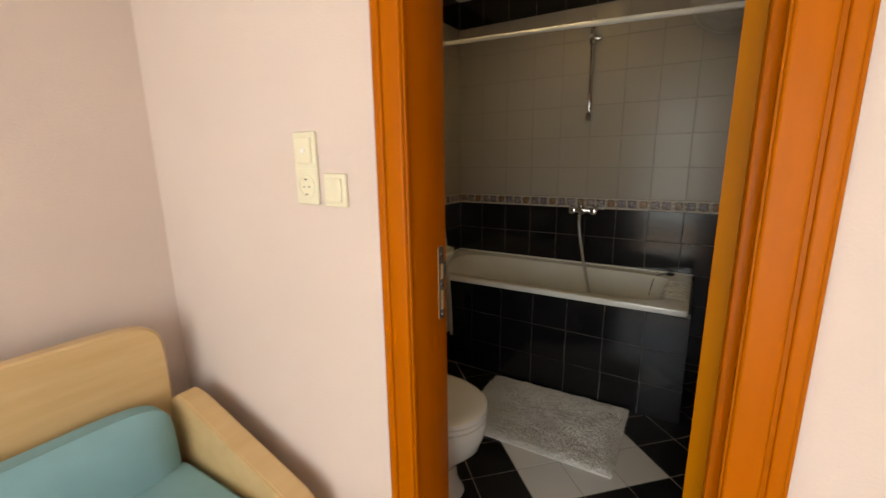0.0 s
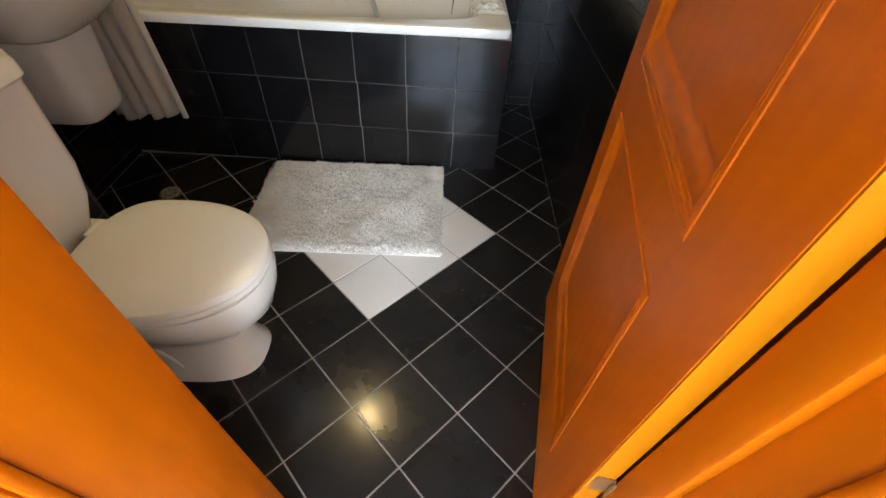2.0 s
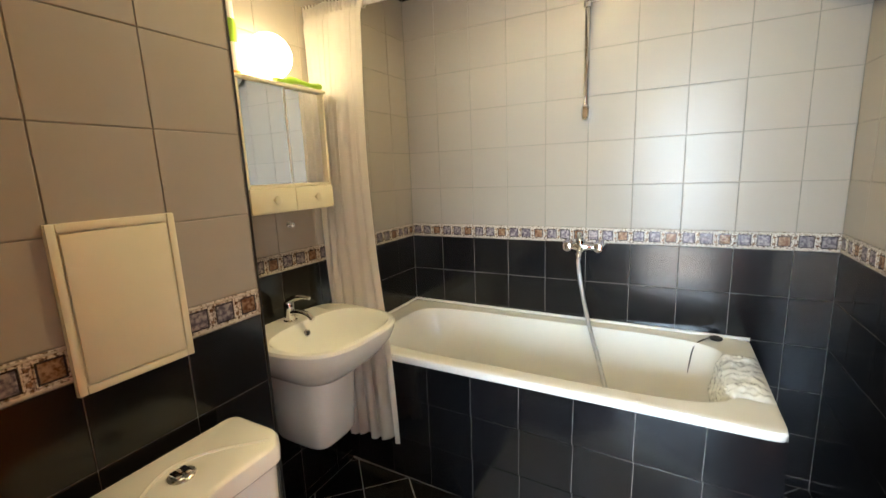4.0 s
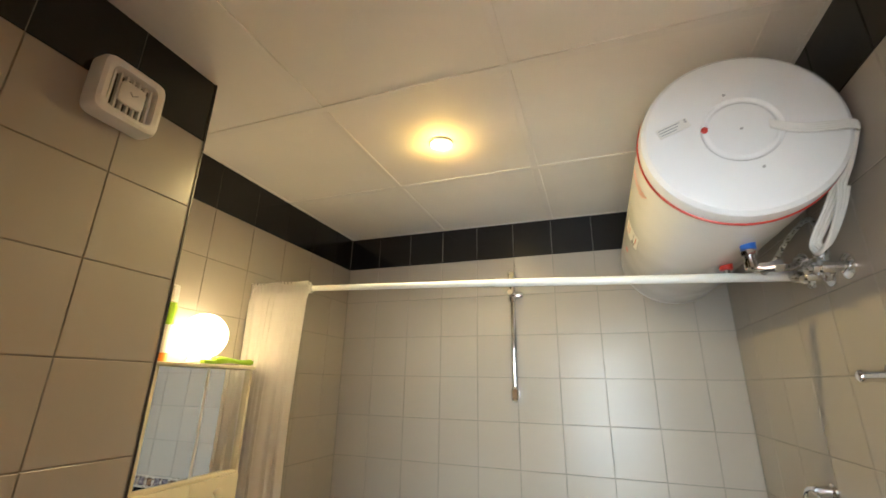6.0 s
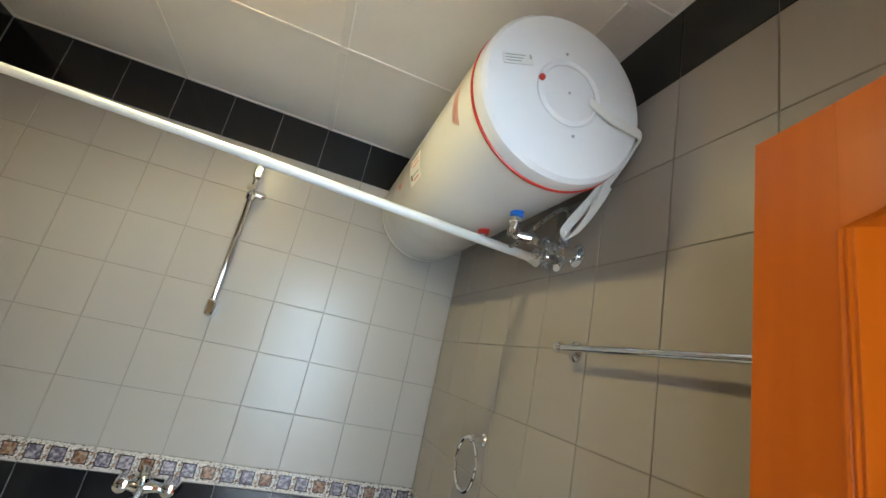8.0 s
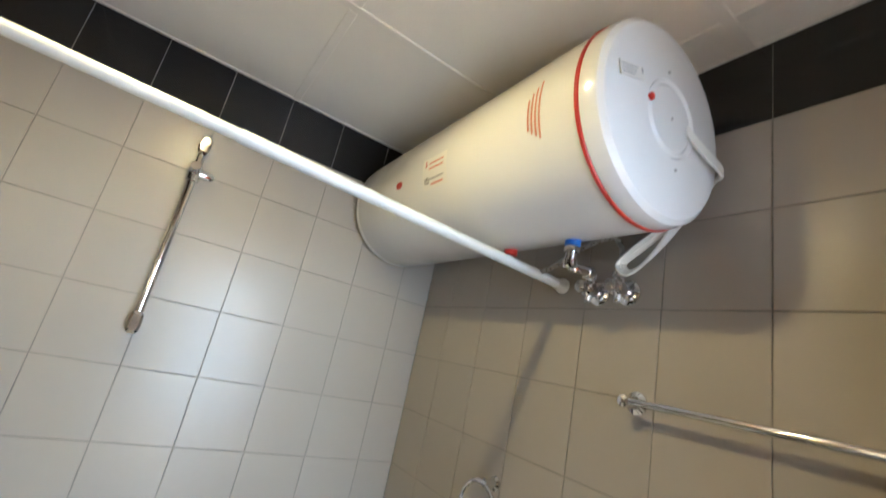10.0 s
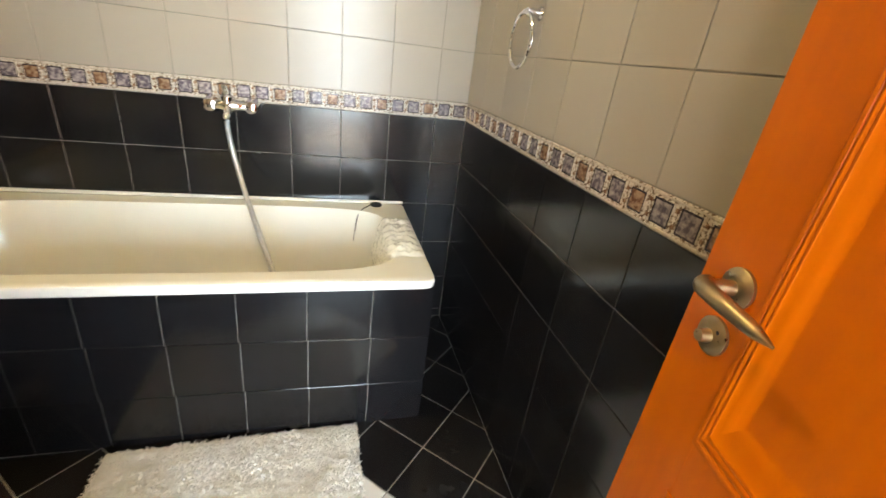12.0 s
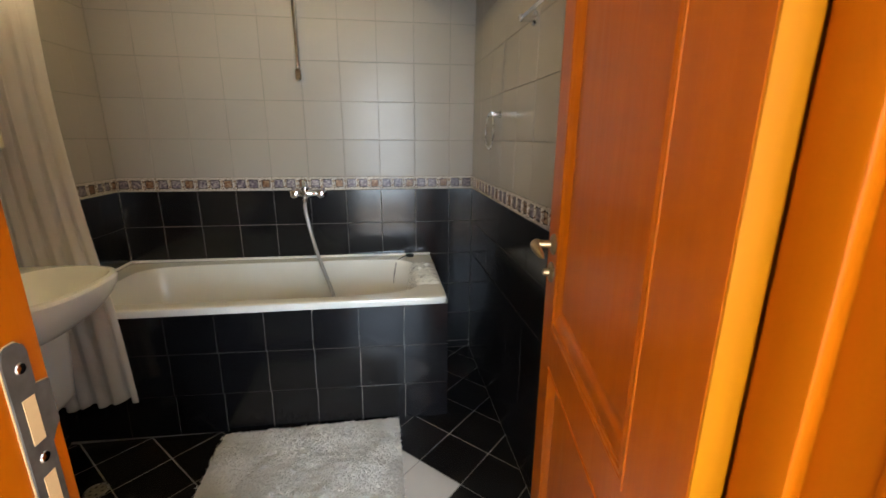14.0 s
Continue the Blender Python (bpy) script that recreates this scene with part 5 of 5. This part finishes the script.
def tile_mesh(kind, w, h, mats):
    key = (kind, round(w, 4), round(h, 4))
    if key in PIECES:
        return PIECES[key]
    bm = bmesh.new()
    a, c = 0.0014, 0.0009
    rings = [[(-w / 2, -h / 2, -0.006), (w / 2, -h / 2, -0.006), (w / 2, h / 2, -0.006), (-w / 2, h / 2, -0.006)],
             [(-w / 2, -h / 2, -c), (w / 2, -h / 2, -c), (w / 2, h / 2, -c), (-w / 2, h / 2, -c)],
             [(-w / 2 + a, -h / 2 + a, 0), (w / 2 - a, -h / 2 + a, 0), (w / 2 - a, h / 2 - a, 0), (-w / 2 + a, h / 2 - a, 0)]]
    loft(bm, rings, False, True)
    if kind == "band":
        n = 3 if w > 0.16 else max(1, round(w / 0.066))
        p = w / n
        for i in range(n):
            cx = -w / 2 + p * (i + 0.5)
            s = min(p, h) * (0.36 if i < 2 else 0.33)
            mi = 2 if i == n - 1 and n == 3 else 1
            # square medallion: mottled raised frame, dark outline, coloured field
            rr = []
            for q, z in ((s * 1.16, 0.0), (s * 1.12, 0.0022), (s * 1.02, 0.0026), (s, 0.0012)):
                rr.append([(cx - q, -q, z), (cx + q, -q, z), (cx + q, q, z), (cx - q, q, z)])
            loft(bm, rr, False, False, 0)
            loft(bm, [[(cx - k, -k, z), (cx + k, -k, z), (cx + k, k, z), (cx - k, k, z)] for k, z in ((s, 0.0012), (s * 0.84, 0.0014))], False, False, 3)
            loft(bm, [[(cx - k, -k, z), (cx + k, -k, z), (cx + k, k, z), (cx - k, k, z)] for k, z in ((s * 0.84, 0.0014), (s * 0.62, 0.0026), (s * 0.5, 0.0026))], False, True, mi)
            # small relief between the squares
            for t in (-1, 1):
                k = s * 0.12
                loft(bm, [[(cx - p / 2 - q, t * s * 0.62 - q, z), (cx - p / 2 + q, t * s * 0.62 - q, z), (cx - p / 2 + q, t * s * 0.62 + q, z), (cx - p / 2 - q, t * s * 0.62 + q, z)] for q, z in ((k * 1.5, 0.0), (k, 0.002))], False, True, 2)
        for t in (-1, 1):
            add_box(bm, -w / 2 + 0.001, w / 2 - 0.001, t * (h / 2 - 0.0045) - 0.0032, t * (h / 2 - 0.0045) + 0.0032, -0.001, 0.0026, 0.0012, 1, 4)
    me = mesh_of(kind + "_tile", bm, mats, shade=False)
    PIECES[key] = me
    return me


def lay(parent, origin, ud, nd, us, rows, skip=None, joint=0.0024, slope=0.0, level=0.0):
    """Tiles between the grid lines us (along ud) and rows (z0, z1, kind), faces towards nd; the courses fall by slope from level."""
    o, ud, nd = Vector(origin), Vector(ud), Vector(nd)
    up = Vector((0, 0, 1))
    rot = Matrix((ud, up, nd)).transposed().to_4x4()
    if rot.to_3x3().determinant() < 0:
        rot = Matrix((-ud, up, nd)).transposed().to_4x4()
    for u0, u1 in zip(us, us[1:]):
        for z0, z1, kind in rows:
            w, h = abs(u1 - u0) - joint, z1 - z0 - joint
            if w < 0.008 or h < 0.008:
                continue
            if skip and skip((u0 + u1) / 2, (z0 + z1) / 2):
                continue
            mats = {"black": [M_BLACK], "light": [M_LIGHT], "band": [M_BAND, M_BAND_BLUE, M_BAND_BROWN, M_BAND_DARK, M_BAND_LIP]}[kind]
            ob = new("band_tile" if kind == "band" else "tile", tile_mesh(kind, w, h, mats))
            ob.parent = parent
            r = rnd_t.uniform
            m = rot.copy()
            m = m @ Matrix.Rotation(math.atan(slope), 4, "Z")
            m.translation = o + ud * ((u0 + u1) / 2) + up * ((z0 + z1) / 2 + slope * ((u0 + u1) / 2 - level))
            tilt = Euler((r(-0.0036, 0.0036), r(-0.0036, 0.0036), 0)).to_matrix().to_4x4()
            ob.matrix_world = m @ tilt


rnd_t = random.Random(11)
ROWS = [(0.0, 0.046, "black"), (0.046, 0.246, "black"), (0.246, 0.446, "black"), (0.446, 0.645, "black"), (0.645, 0.845, "black"), (0.845, 1.041, "black"), (1.041, 1.116, "band")]
ROWS += [(1.116 + (2.333 - 1.116) / 6 * k if k else 1.116, 1.116 + (2.333 - 1.116) / 6 * (k + 1), "light") for k in range(6)]
ROWS += [(2.333, ZC, "black")]


def lines(first, step, a, b):
    """Grid lines from a to b, through first with the given step."""
    k0 = math.ceil((min(a, b) - first) / step + 0.02)
    out = [first + k * step for k in range(k0, 400) if first + k * step < max(a, b) - 0.004]
    return [min(a, b), *out, max(a, b)]


lay(wall_back, (0, 0, 0), (1, 0, 0), (0, -1, 0), lines(-0.13, 0.2003, XL, XR), ROWS, lambda u, z: z < 0.6 and u < -0.26)
lay(wall_right, (XR, 0, 0), (0, 1, 0), (-1, 0, 0), lines(-1.010, 0.2052, YD, 0), ROWS)
lay(wall_left, (XL, 0, 0), (0, 1, 0), (1, 0, 0), lines(-0.168, 0.2055, BY, 0), ROWS, lambda u, z: z < 0.6 and u > -0.66)
lay(wall_box, (BX, 0, 0), (0, 1, 0), (1, 0, 0), lines(-1.586, 0.2055, YD, BY), ROWS)
lay(wall_box, (0, BY, 0), (1, 0, 0), (0, 1, 0), [XL, -1.76, BX], ROWS)
lay(wall_door, (0, YD, 0), (1, 0, 0), (0, 1, 0), [BX, -1.36, -1.16, -0.96, OL], ROWS)
apron = [o for o in tub.children if o.name.startswith("apron")][0]
AROWS = [(0.001, 0.203, "black"), (0.203, 0.406, "black"), (0.406, 0.611, "black")]
lay(apron, (0, -0.680, 0), (1, 0, 0), (0, -1, 0), lines(-0.235, 0.2053, XL, -0.235), AROWS, slope=-0.0205, level=-1.27)
lay(apron, (-0.233, 0, 0), (0, 1, 0), (1, 0, 0), lines(-0.68, 0.2053, -0.68, 0), [(z0 - 0.021, z1 - 0.021, k) for z0, z1, k in AROWS])


def floor_tiles():
    """Square tiles laid on the diagonal, cut at the walls."""
    step = 0.15
    ox, oy = -0.246, -1.124
    g = 0.0022 * math.sqrt(2)
    full = {}
    for i in range(-16, 6):
        for j in range(-10, 12):
            if (i + j) % 2 == 0:
                continue
            cx, cy = ox + i * step, oy + j * step
            q = [(cx + step - g, cy), (cx, cy + step - g), (cx - step + g, cy), (cx, cy - step + g)]
            poly = q
            for axis, lim, sgn in ((0, XL, 1), (0, XR, -1), (1, YD - 0.01, 1), (1, 0.0, -1)):
                out = []
                for k in range(len(poly)):
                    a, b = poly[k], poly[(k + 1) % len(poly)]
                    da, db = sgn * (a[axis] - lim), sgn * (b[axis] - lim)
                    if da >= 0:
                        out.append(a)
                    if (da >= 0) != (db >= 0):
                        t = da / (da - db)
                        out.append((a[0] + (b[0] - a[0]) * t, a[1] + (b[1] - a[1]) * t))
                poly = out
                if len(poly) < 3:
                    break
            if len(poly) < 3:
                continue
            if all(p[0] < -0.262 and p[1] > -0.655 for p in poly) or all(p[0] < BX and p[1] < BY for p in poly):
                continue
            white = abs(cx + 0.696) + abs(cy + 1.124) < 0.44
            whole = poly == q
            if whole and white in full:
                me = full[white]
            else:
                bm = bmesh.new()
                lx = [(p[0] - cx, p[1] - cy) for p in poly]
                k = 1 - 0.010
                mx = sum(p[0] for p in lx) / len(lx)
                my = sum(p[1] for p in lx) / len(lx)
                loft(bm, [[(x, y, -0.006) for x, y in lx], [(x, y, -0.0009) for x, y in lx], [(mx + (x - mx) * k, my + (y - my) * k, 0.0) for x, y in lx]], False, True)
                me = mesh_of("floor_tile", bm, M_WHITE_FLOOR if white else M_FLOOR, shade=False)
                if whole:
                    full[white] = me
            ob = new("floor_tile", me)
            ob.parent = floor
            ob.matrix_world = pose(cx, cy, 0, rnd_t.uniform(-0.1, 0.1), rnd_t.uniform(-0.1, 0.1), 0)


floor_tiles()
